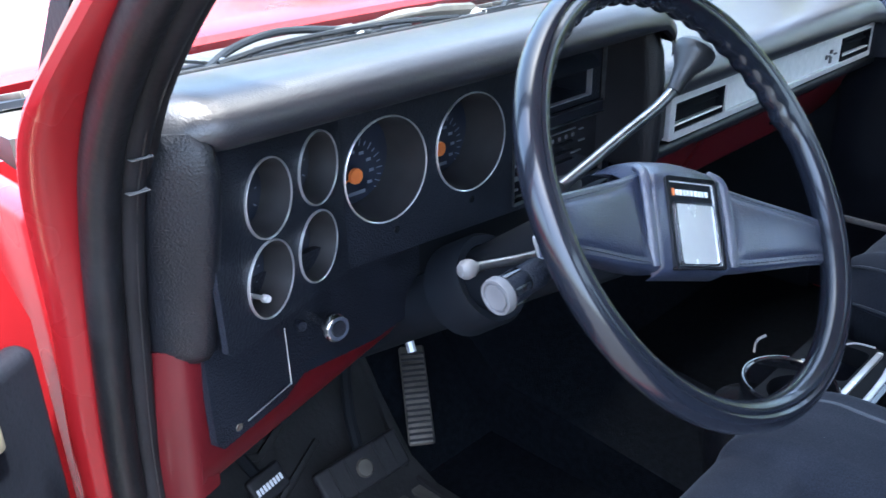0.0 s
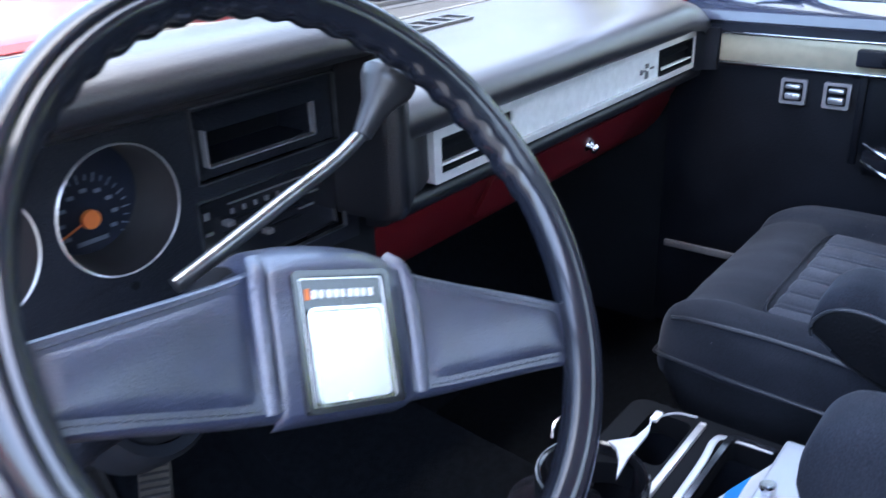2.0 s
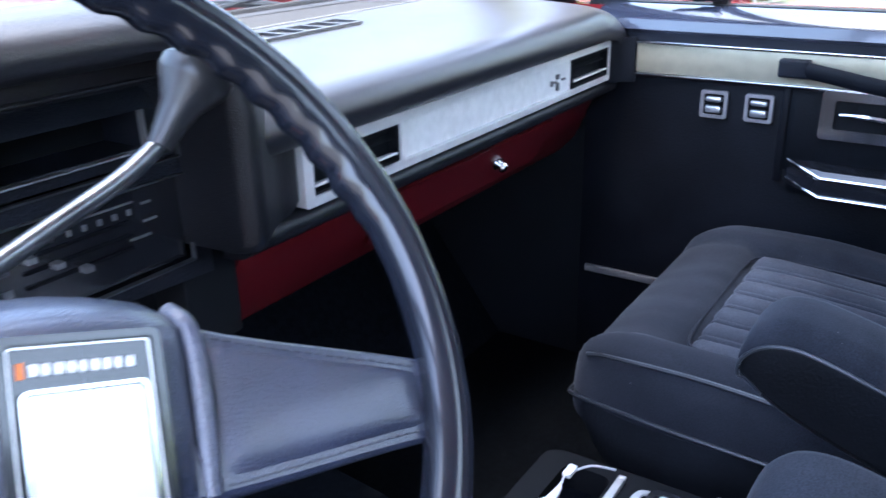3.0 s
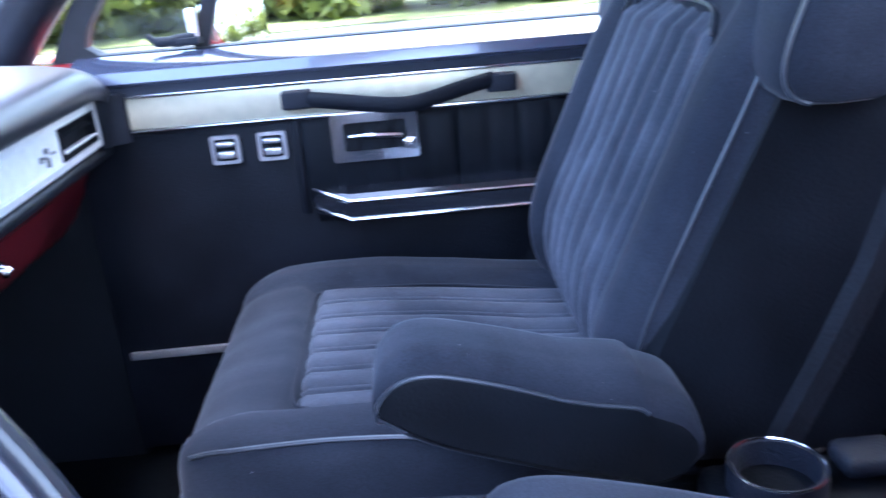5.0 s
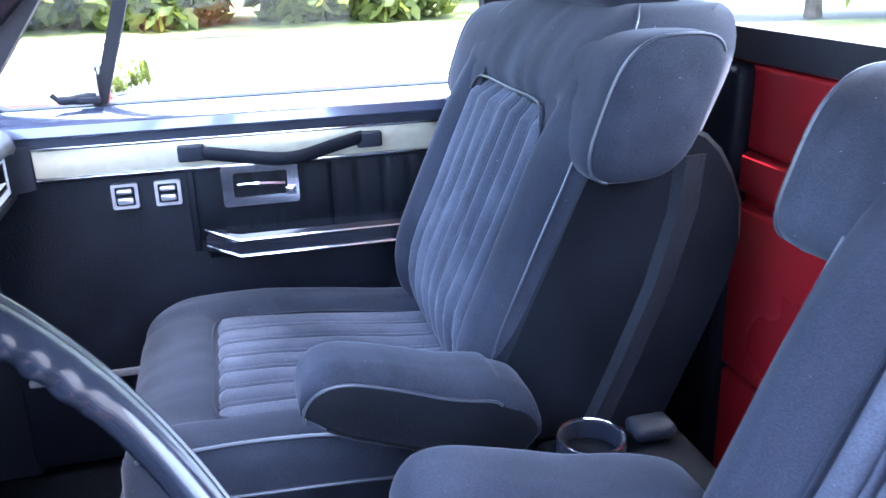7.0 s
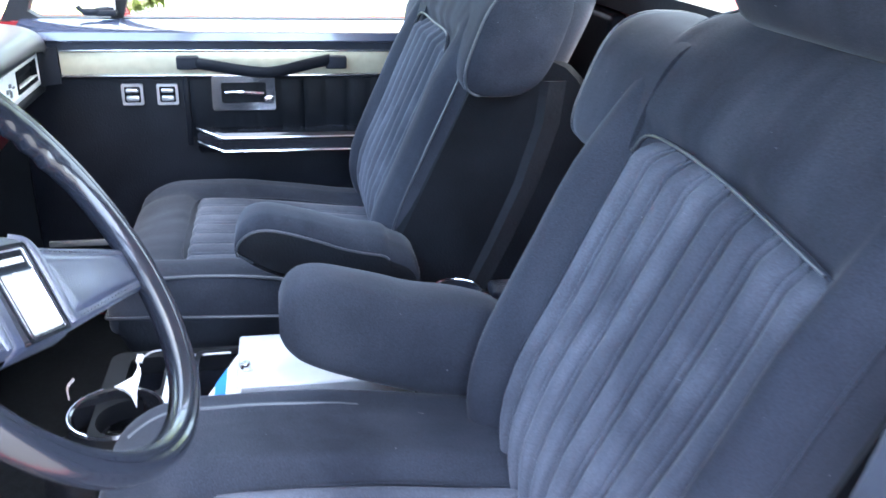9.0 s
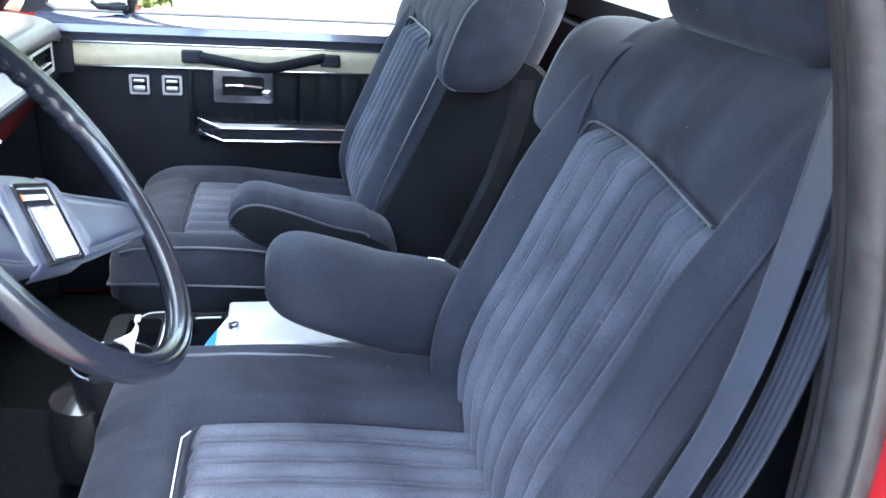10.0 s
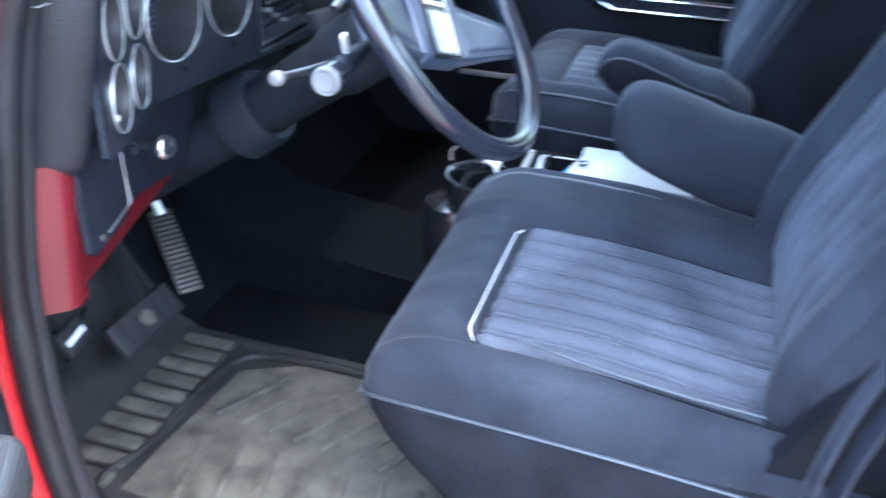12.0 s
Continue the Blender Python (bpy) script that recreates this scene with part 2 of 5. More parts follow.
def loft(rings, caps=True, wrap=True, bm=None, closed=False):
    """A skin over rings of equal length."""
    bm = bm or bmesh.new()
    vs = [[bm.verts.new(p) for p in ring] for ring in rings]
    n = len(rings[0])
    pairs = list(zip(vs, vs[1:])) + ([(vs[-1], vs[0])] if closed else [])
    for a, b in pairs:
        for i in range(n if wrap else n - 1):
            j = (i + 1) % n
            bm.faces.new((a[i], a[j], b[j], b[i]))
    if caps and wrap and not closed:
        bm.faces.new(vs[0][::-1])
        bm.faces.new(vs[-1])
    return bm


def smooth_path(pts, n=6):
    """Catmull-Rom through the points."""
    pts = [Vector(p) for p in pts]
    if len(pts) < 3:
        return pts
    out = []
    ext = [2 * pts[0] - pts[1]] + pts + [2 * pts[-1] - pts[-2]]
    for a, b, c, d in zip(ext, ext[1:], ext[2:], ext[3:]):
        for k in range(n):
            t = k / n
            out.append(0.5 * ((2 * b) + (c - a) * t + (2 * a - 5 * b + 4 * c - d) * t * t + (3 * b - a - 3 * c + d) * t ** 3))
    return out + [pts[-1]]


def tube(pts, r, n=8, closed=False, bm=None, flat=1.0, up=None):
    """A round (or flattened) bar along points; r is one radius or one a point."""
    pts = [Vector(p) for p in pts]
    rs = r if isinstance(r, (list, tuple)) else [r] * len(pts)
    rings, ref = [], Vector(up) if up else None
    for i, p in enumerate(pts):
        a = pts[i - 1] if (i or closed) else p
        b = pts[(i + 1) % len(pts)] if (i < len(pts) - 1 or closed) else p
        d = (b - a).normalized()
        if ref is None:
            ref = Vector((0, 0, 1)) if abs(d.z) < 0.9 else Vector((1, 0, 0))
        s = d.cross(ref).normalized()
        q = s.cross(d).normalized()
        if not up:
            ref = q
        rings.append([p + rs[i] * (math.cos(t) * s + flat * math.sin(t) * q) for t in (2 * math.pi * k / n for k in range(n))])
    return loft(rings, bm=bm, closed=closed)


def lathe(profile, n=24, m=Matrix(), bm=None, hollow=False):
    """Turns (radius, height) pairs round z; hollow joins the last pair to the first."""
    rings = [[m @ Vector((r * math.cos(2 * math.pi * k / n), r * math.sin(2 * math.pi * k / n), h)) for k in range(n)] for r, h in profile]
    return loft(rings, bm=bm, closed=hollow)


def facing(at, normal, up=(0, 0, 1)):
    """A frame at a place whose z is the normal and y near up."""
    z = Vector(normal).normalized()
    x = Vector(up).cross(z).normalized()
    y = z.cross(x)
    m = Matrix((x, y, z)).transposed().to_4x4()
    m.translation = at
    return m


def plate(outline, holes, thick, m=Matrix(), bm=None, r=0.0):
    """A flat plate with holes; its front lies at z = 0, its back at -thick."""
    own = bmesh.new()
    edges = []
    for loop in [outline, *holes]:
        vs = [own.verts.new((x, y, 0)) for x, y in loop]
        edges += [own.edges.new((a, b)) for a, b in zip(vs, vs[1:] + vs[:1])]
    bmesh.ops.triangle_fill(own, edges=edges, use_beauty=True, normal=(0, 0, 1))
    ext = bmesh.ops.extrude_face_region(own, geom=own.faces[:])
    for v in [g for g in ext["geom"] if isinstance(g, bmesh.types.BMVert)]:
        v.co.z -= thick
    bmesh.ops.transform(own, matrix=m, verts=own.verts[:])
    return merge(bm, own)


def rect(x0, y0, x1, y1, r=0.0, n=4):
    if not r:
        return [(x0, y0), (x1, y0), (x1, y1), (x0, y1)]
    out = []
    for cx, cy, a in ((x1 - r, y0 + r, -90), (x1 - r, y1 - r, 0), (x0 + r, y1 - r, 90), (x0 + r, y0 + r, 180)):
        out += [(cx + r * math.cos(radians(a + 90 * k / n)), cy + r * math.sin(radians(a + 90 * k / n))) for k in range(n + 1)]
    return out


def circle(cx, cy, r, n=32):
    return [(cx + r * math.cos(2 * math.pi * k / n), cy + r * math.sin(2 * math.pi * k / n)) for k in range(n)]


def rounded(profile, n=4):
    """A smooth closed (y, z) profile through corner points."""
    pts = [Vector((y, z, 0)) for y, z in profile]
    out = []
    for a, b, c, d in ((pts[i - 1], pts[i], pts[(i + 1) % len(pts)], pts[(i + 2) % len(pts)]) for i in range(len(pts))):
        for k in range(n):
            t = k / n
            q = 0.5 * ((2 * b) + (c - a) * t + (2 * a - 5 * b + 4 * c - d) * t * t + (3 * b - a - 3 * c + d) * t ** 3)
            out.append((q.x, q.y))
    return out


def extrude_x(profile, xs, bm=None, scale=None):
    """Sweeps a (y, z) profile along x; scale(i) moves a section."""
    return loft([[Vector((x, y, z)) for y, z in (scale(i, profile) if scale else profile)] for i, x in enumerate(xs)], bm=bm)


def ring_frame(x0, z0, x1, z1, w, d, m, r=0.003):
    """A rectangular frame of bars of width w and depth d."""
    return plate(rect(x0, z0, x1, z1, r), [rect(x0 + w, z0 + w, x1 - w, z1 - w, max(r - w, 0.0005))], d, m)


# ================= setting: cab shell =================
FLOOR_Z = 0.48
cab_floor = part("floor", box((-0.84, 0.28, 0.44), (0.84, 1.66, FLOOR_Z), 0.01), CARPET)
tagged(cab_floor, "black carpeted pickup cab floor", "floor", kind="structure")
toe = extrude_x([(1.60, 0.46), (1.62, 0.48), (1.88, 0.82), (1.90, 1.08), (1.94, 1.08), (1.92, 0.80), (1.66, 0.44)], [-0.86, 0.86])
tagged(part("wall_front", toe, CARPET), "black carpeted firewall and sloping toe board", "wall", kind="structure")
tunnel = extrude_x([(0.3, 0.46), (0.3, 0.56), (1.2, 0.56), (1.6, 0.60), (1.85, 0.80), (1.85, 0.46)], [-0.13, -0.10, 0.10, 0.13])
tagged(part("transmission_tunnel", tunnel, CARPET), "black carpeted transmission tunnel", "floor", kind="structure")

def axes(x, y, z, at):
    m = Matrix((x, y, z)).transposed().to_4x4()
    m.translation = at
    return m


def flat_yz(x):
    """Plates drawn in (y, z), front at x, thickness towards -x."""
    return axes((0, 1, 0), (0, 0, 1), (1, 0, 0), (x, 0, 0))


def flat_xz(y):
    """Plates drawn in (x, z), front at y, thickness towards +y."""
    return axes((1, 0, 0), (0, 0, 1), (0, -1, 0), (0, y, 0))


# rear wall with window opening
rear_wall = part("wall_rear", plate(rect(-0.84, 0.44, 0.84, 1.80), [rect(-0.68, 1.29, 0.68, 1.69, 0.05)], 0.04, flat_xz(0.26)), RED)
tagged(rear_wall, "red painted steel rear cab wall with pressed ribs", "wall", kind="structure")
for z0, z1, d in ((0.46, 0.795, 0.020), (0.805, 1.062, 0.024), (1.078, 1.135, 0.022), (1.137, 1.256, 0.012)):
    part("pressed_panel", box((-0.80, 0.295, z0), (0.80, 0.298 + d, z1), 0.008, 3), RED, rear_wall)
# The dark part of the rear wall, drawn as a black box over it.
tagged(part("wall_cover", box((0.290, 0.300, 0.47), (0.785, 0.338, 1.258), 0.016, 4), VINYL), "black panel over the rear wall behind the passenger seat", "panel", kind="structure")
rw = thing("window_2", "clear glass rear window in black rubber seal", "window", kind="structure")
part("window_frame", plate(rect(-0.71, 1.262, 0.71, 1.72, 0.06), [rect(-0.665, 1.305, 0.665, 1.675, 0.045)], 0.025, flat_xz(0.296)), RUBBER, rw)
pane = part("pane", box((-0.675, 0.275, 1.295), (0.675, 0.280, 1.685)), GLASS, rw)
pane.visible_shadow = False

# roof
def roof_line(i, prof):
    """The unseen front edge is drawn further forward over the passenger to block sun."""
    return [(y + ((0.018, 0.018, 0.020, 0.044, 0.044, 0.044)[i] if y > 1.0 else 0.0), z) for y, z in prof]


roof = extrude_x([(0.22, 1.76), (0.24, 1.80), (0.40, 1.84), (0.90, 1.84), (1.175, 1.79), (1.175, 1.765), (0.90, 1.80), (0.40, 1.80), (0.28, 1.76)], [-0.91, -0.62, -0.24, -0.17, 0.6, 0.91], scale=roof_line)
tagged(part("ceiling", roof, HEAD), "light grey cab roof lining", "ceiling", kind="structure")

# windscreen
ws = thing("window_1", "raked clear glass windscreen", "window", kind="structure")
WS0, WS1 = Vector((0, 1.68, 1.165)), Vector((0, 1.15, 1.755))
WSL = (WS1 - WS0).length
wup = (WS1 - WS0).normalized()
M_WS = axes((1, 0, 0), wup, Vector((1, 0, 0)).cross(wup), WS0)
pane = part("pane", box((-0.725, 0.015, -0.003), (0.75, WSL - 0.02, 0.003)), SCREEN, ws)
pane.matrix_local = M_WS
pane.visible_shadow = False
part("window_frame", plate(rect(-0.772, -0.03, 0.82, WSL + 0.03, 0.08), [rect(-0.720, 0.02, 0.745, WSL - 0.03, 0.07)], 0.03, M_WS), RUBBER, ws)

# driver side opening: windscreen pillar, hinge pillar, door seal, rear jamb, sill
SEAL = [(-0.778, 0.996, 1.657), (-0.826, 1.126, 1.452), (-0.851, 1.217, 1.367), (-0.853, 1.301, 1.283), (-0.853, 1.348, 1.197), (-0.853, 1.383, 1.067), (-0.851, 1.413, 0.912), (-0.849, 1.417, 0.696), (-0.845, 1.374, 0.426)]
pil = []
for p in smooth_path(SEAL, 6):
    x, y, z = p
    k = 0.80 + 0.30 * ease((z - 1.08) / 0.20) - 0.42 * ease((z - 1.27) / 0.11)
    pil.append([Vector((x + dx, y + dy, z)) for dx, dy in ((0.02, 0.012), (-0.008, 0.010), (-0.034 * k, 0.013), (-0.043 * k, 0.018), (-0.047 * k, 0.026), (-0.044 * k, 0.036), (-0.034 * k, 0.052), (-0.01, 0.066), (0.03, 0.066), (0.035, 0.05))])
tagged(part("cowl_side", box((-0.880, 1.44, 0.46), (-0.848, 1.72, 1.188), 0.012, 3), RED), "red painted cowl side behind the door hinges", "panel", kind="structure")
tagged(part("pillar_left", loft(pil), RED), "red painted windscreen and hinge pillar", "pillar", kind="structure")
seal = thing("door_seal", "black rubber door opening seal", "seal", kind="structure")
part("seal_lip", tube(smooth_path([(x - 0.006, y, z) for x, y, z in SEAL], 6), 0.0145, 14), SEALR, seal)
part("seal_bead", tube(smooth_path([(x + 0.017, y + 0.002, z) for x, y, z in SEAL], 6), 0.0115, 12), RUBBER, seal)
part("seal_web", tube(smooth_path([(x + 0.033, y + 0.014, z) for x, y, z in SEAL], 6), 0.010, 10), RUBBER, seal)
part("seal_line", tube(smooth_path([(x + 0.0175, y - 0.0092, z) for x, y, z in SEAL[3:]], 6), 0.0007, 5), WEBGREY, seal, "moulding line")
for jy, jz in ((1.322, 1.250), (1.336, 1.222)):
    part("seal_joint", box((-0.844, jy - 0.0125, jz - 0.0005), (-0.828, jy - 0.002, jz + 0.0005), 0.0002), GREYP, seal)
BSEAL = [(-0.79, 0.66, 1.72), (-0.81, 0.60, 1.52), (-0.825, 0.555, 1.378), (-0.83, 0.525, 1.25), (-0.83, 0.512, 1.15), (-0.83, 0.510, 1.05), (-0.83, 0.515, 0.80), (-0.83, 0.54, 0.50)]
part("rear_lip", tube(smooth_path(BSEAL, 6), 0.021, 14, flat=0.8), WEBGREY, seal)
part("rear_bead", tube(smooth_path([(x + 0.020, y + 0.010, z) for x, y, z in BSEAL], 6), 0.006, 8), RUBBER, seal)
part("rear_trim", tube(smooth_path([(x + 0.032, y + 0.006, z) for x, y, z in BSEAL[:6]], 6), 0.007, 8, flat=0.7), SEALR, seal)
part("rear_line", tube(smooth_path([(x - 0.0195, y + 0.007, z) for x, y, z in BSEAL], 6), 0.0022, 6), WEBGREY, seal, "pale edge of the seal")
bp = loft([[Vector(p) for p in ((-0.80, 0.50 + dy, z), (-0.83, 0.495 + dy, z), (-0.865, 0.475 + dy, z), (-0.91, 0.44 + dy, z), (-0.93, 0.40, z), (-0.93, 0.20, z), (-0.80, 0.20, z))]
           for z, dy in ((0.40, 0.035), (0.80, 0.012), (1.05, 0.005), (1.15, 0.01), (1.25, 0.02), (1.40, 0.05), (1.78, 0.16))])
tagged(part("rear_jamb", bp, RED), "red painted door jamb behind the driver", "pillar", kind="structure")
tagged(part("pillar_trim", box((-0.812, 0.305, 0.48), (-0.785, 0.485, 1.30), 0.008, 2), VINYL), "black trim panel behind the driver seat", "panel", kind="structure")
tagged(part("sill_left", box((-0.93, 0.3, 0.36), (-0.80, 1.75, 0.47), 0.02, 3), RED), "red painted door sill", "sill", kind="structure")
kick = extrude_x([(1.43, 0.46), (1.43, 0.90), (1.47, 1.10), (1.90, 1.10), (1.90, 0.46)], [-0.846, -0.836])
tagged(part("kick_panel", kick, MATTE), "black kick panel beside the pedals", "panel", kind="structure")
kick2 = part("kick_panel", box((0.80, 1.432, 0.46), (0.85, 1.90, 1.10), 0.01), MATTE)
tagged(kick2, "black kick panel below the dashboard", "panel", kind="structure")
tagged(part("pillar_right", tube(smooth_path([(0.80, 1.02, 1.74), (0.83, 1.26, 1.47), (0.845, 1.46, 1.27), (0.85, 1.56, 1.15)], 5), 0.05, 12, flat=0.8), PLASTIC), "dark trimmed windscreen pillar", "pillar", kind="structure")
tagged(part("rear_jamb", box((0.76, 0.2, 0.4), (0.93, 0.47, 1.80), 0.02, 3), RED), "red painted jamb behind the passenger door", "pillar", kind="structure")

# ================= passenger door =================
door = thing("door_1", "closed passenger door with black panel and champagne trim", "door", kind="structure")
part("door_shell", plate([(0.48, 0.42), (1.62, 0.42), (1.62, 1.10), (1.50, 1.165), (0.48, 1.165)], [], 0.12, flat_yz(0.945)), RED, door)
part("lower_panel", box((0.785, 0.48, 0.50), (0.82, 1.436, 1.055), 0.006), VINYL, door)
part("upper_panel", box((0.785, 0.48, 1.05), (0.822, 1.42, 1.13), 0.004), PLASTIC, door)
ledge = loft([[Vector((x, y, z)) for x, z in ((0.822, 1.118), (0.790, 1.122), (0.778, 1.134), (0.782, 1.150), (0.800, 1.164), (0.846, 1.172), (0.860, 1.150), (0.850, 1.118))] for y in (0.48, 0.7, 1.0, 1.2, 1.42)])
part("window_ledge", ledge, LEDGE, door, "glossy dark blue-black window ledge")
part("trim_strip", box((0.777, 0.48, 1.063), (0.790, 1.342, 1.112), 0.003), CREAM, door, "champagne trim strip")
for z in (1.1135, 1.0605):
    part("trim_bead", box((0.774, 0.48, z - 0.0022), (0.788, 1.342, z + 0.0022), 0.001), CHROME, door)
insert = bmesh.new()
# padded insert with upright pleats
ys = [0.50 + 0.0066 * k for k in range(90)]
rings = []
for y in ys:
    ph = ((y - 0.50) / 0.049) % 1.0
    d = 0.006 * (1 - (2 * ph - 1) ** 6)
    rings.append([Vector((0.786, y, 0.92)), Vector((0.784 - d, y, 0.935)), Vector((0.784 - d, y, 1.04)), Vector((0.786, y, 1.056)), Vector((0.79, y, 1.056)), Vector((0.79, y, 0.92))])
part("pleated_insert", loft(rings, bm=insert), VELOUR_SIDE, door)
part("insert_border", box((0.779, 1.093 - 0.006, 0.905), (0.79, 1.100, 1.058), 0.003), VINYL, door)
arm = loft([[Vector((x, y, z)) for x, z in ((0.79, 0.948), (0.742 + dx, 0.942), (0.732 + dx, 0.930), (0.735 + dx, 0.905), (0.79, 0.885))] for y, dx in ((0.50, 0.0), (1.02, 0.0), (1.05, 0.02), (1.078, 0.045))])
part("armrest", arm, GLOSSBLK, door, "glossy black armrest")
for z, dx in ((0.934, 0.0), (0.903, 0.003)):
    part("armrest_bead", tube([(0.731 + dx, 0.50, z), (0.731 + dx, 1.02, z), (0.775 + dx, 1.078, z + 0.012)], 0.0028, 6), CHROME, door)
# latch handle in its chrome surround
part("handle_surround", plate(rect(0.905, 0.985, 1.040, 1.060, 0.006), [rect(0.925, 1.002, 1.020, 1.046, 0.004)], -0.012, flat_yz(0.772)), CHROME, door)
part("handle_well", box((0.783, 0.92, 0.998), (0.789, 1.024, 1.05)), MATTE, door)
part("door_handle", tube(smooth_path([(0.776, 1.012, 1.024), (0.770, 0.99, 1.026), (0.768, 0.95, 1.024), (0.770, 0.93, 1.022)], 4), [0.003] * 5 + [0.005] * 8, 8), CHROME, door)
part("lock_slide", box((0.766, 0.910, 1.000), (0.778, 0.930, 1.016), 0.003), CHROME, door)
for y0 in (1.183, 1.111):
    sw = part("window_switch", plate(rect(y0, 0.998, y0 + 0.044, 1.043, 0.004), [rect(y0 + 0.0055, 1.0035, y0 + 0.0385, 1.0375, 0.003)], -0.008, flat_yz(0.777)), RINGM, door)
    part("switch_well", box((0.780, y0 + 0.005, 1.003), (0.784, y0 + 0.039, 1.038)), MATTE, sw)
    part("rocker", box((0.773, y0 + 0.009, 1.0065), (0.785, y0 + 0.035, 1.0185), 0.003), RINGM, sw)
    part("rocker_tip", box((0.771, y0 + 0.009, 1.0255), (0.785, y0 + 0.035, 1.0335), 0.003), RINGM, sw)
# pull strap
strap = thing("door_pull", "black padded door pull strap with end caps", "handle")
part("strap", tube(smooth_path([(0.768, 1.075, 1.090), (0.752, 1.03, 1.086), (0.738, 0.95, 1.076), (0.738, 0.90, 1.076), (0.750, 0.83, 1.090), (0.766, 0.785, 1.096)], 5), 0.012, 10, flat=0.45, up=(-1, 0, 0)), VINYL, strap)
for y0 in (1.062, 0.749):
    part("end_cap", box((0.760, y0, 1.076), (0.779, y0 + 0.046, 1.104), 0.004, 3), PLASTIC, strap)
part("sill_strip", box((0.776, 1.10, 0.676), (0.786, 1.42, 0.690), 0.003), GREYP, door)
# window frame, vent post, glass, latch
part("window_frame", plate([(0.46, 1.165), (1.46, 1.165), (1.42, 1.24), (1.12, 1.66), (1.04, 1.72), (0.46, 1.72)],
                           [[(0.53, 1.172), (1.385, 1.172), (1.405, 1.185), (1.395, 1.215), (1.09, 1.64), (1.02, 1.675), (0.56, 1.675), (0.53, 1.64)]], 0.035, flat_yz(0.872)), RUBBER, door)
part("vent_post", loft([[Vector((x, y + (z - 1.172) * -0.33, z)) for x, y in ((0.845, 1.218), (0.845, 1.242), (0.868, 1.242), (0.868, 1.218))] for z in (1.165, 1.70)]), RUBBER, door)
latch = part("vent_latch", box((0.815, 1.225, 1.178), (0.845, 1.262, 1.190), 0.004), PLASTIC, door, "black vent window latch")
part("latch_arm", tube(smooth_path([(0.832, 1.232, 1.188), (0.826, 1.262, 1.186), (0.822, 1.290, 1.187), (0.822, 1.303, 1.197)], 4), [0.010] * 5 + [0.008] * 4 + [0.005] * 4, 10), PLASTIC, latch)
part("latch_pin", box((0.826, 1.228, 1.186), (0.838, 1.243, 1.232), 0.004), SATIN, latch)
pane = part("pane", plate([(0.52, 1.168), (1.40, 1.168), (1.40, 1.215), (1.10, 1.65), (0.52, 1.68)], [], 0.004, flat_yz(0.862)), GLASS, door)
pane.visible_shadow = False
# outside mirror
mir = thing("door_mirror", "rectangular outside door mirror on a chrome arm", "mirror", at=(1.02, 1.195, 1.187))
M_MIR = pose(0, 0, 0, -9, 0, -30)
part("mirror_housing", moved(box((-0.071, 0.001, -0.046), (0.071, 0.030, 0.046), 0.010, 3), M_MIR), CHROME, mir)
part("mirror_glass", moved(box((-0.069, -0.004, -0.044), (0.069, 0.002, 0.044), 0.002), M_MIR), MIRROR, mir)
part("mirror_arm", tube(smooth_path([(0.0, 0.03, -0.03), (-0.05, 0.06, -0.09), (-0.105, 0.08, -0.13)], 4), 0.010, 8), CHROME, mir)

# ================= driver door, swung open =================
M_OPEN = pose(-0.930, 1.500, 0, 0, 0, 212)
od = thing("door_2", "open red driver door with black inner panel", "door", kind="structure")
od.matrix_basis = M_OPEN
M_D = axes((1, 0, 0), (0, 0, 1), (0, -1, 0), (0, -0.07, 0))
part("door_shell", plate([(0.0, 0.42), (1.05, 0.42), (1.08, 0.7), (1.08, 1.165), (0.02, 1.165), (0.0, 1.1)], [], 0.14, M_D), RED, od)
part("inner_panel", box((0.030, 0.070, 0.50), (1.02, 0.098, 1.10), 0.012, 3), VINYL, od)
part("trim_strip", box((0.09, 0.096, 1.045), (1.02, 0.104, 1.095), 0.003), CREAM, od)
part("armrest", box((0.20, 0.09, 0.88), (0.85, 0.16, 0.945), 0.02, 3), GLOSSBLK, od)
part("kick_trim", box((0.09, 0.096, 0.78), (0.95, 0.103, 0.80), 0.003), CHROME, od)
part("window_frame", plate([(0.0, 1.165), (1.08, 1.165), (1.08, 1.70), (0.55, 1.72), (0.40, 1.66)],
                           [[(0.06, 1.18), (1.03, 1.18), (1.03, 1.66), (0.57, 1.68), (0.43, 1.63)]], 0.04, axes((1, 0, 0), (0, 0, 1), (0, -1, 0), (0, -0.02, 0))), RED, od)

# ================= dashboard =================
dash = thing("dashboard", "black vinyl dashboard with silver trim and round gauges", "dashboard", at=(0, 0, 0))
# right-hand pad
PADR = [(1.385, 1.120), (1.362, 1.124), (1.350, 1.138), (1.350, 1.152), (1.362, 1.168), (1.39, 1.180), (1.44, 1.186), (1.54, 1.188), (1.67, 1.180), (1.67, 1.10), (1.42, 1.10)]


def pad_end(i, prof):
    k = (0.0, 0.0, 0.0, 0.012, 0.03)[i]
    return [(y + k * 0.6, z - k if z > 1.13 else z) for y, z in prof]


part("dash_pad", extrude_x(rounded(PADR), [-0.115, 0.20, 0.66, 0.74, 0.795], scale=pad_end), PADVINYL, dash, "grained black dash pad")
# Hidden box, added to keep sun from leaking between hood and pad.
part("dash_leak_block", box((-0.17, 1.43, 1.06), (-0.05, 1.655, 1.165)), MATTE, dash)
part("defroster_grille", plate(rect(-0.06, 1.545, 0.30, 1.600, 0.006), [rect(-0.052 + 0.0355 * k, 1.552, -0.024 + 0.0355 * k, 1.593, 0.002) for k in range(10)], 0.003, Matrix.Translation((0, 0, 1.1925))), PADVINYL, dash)
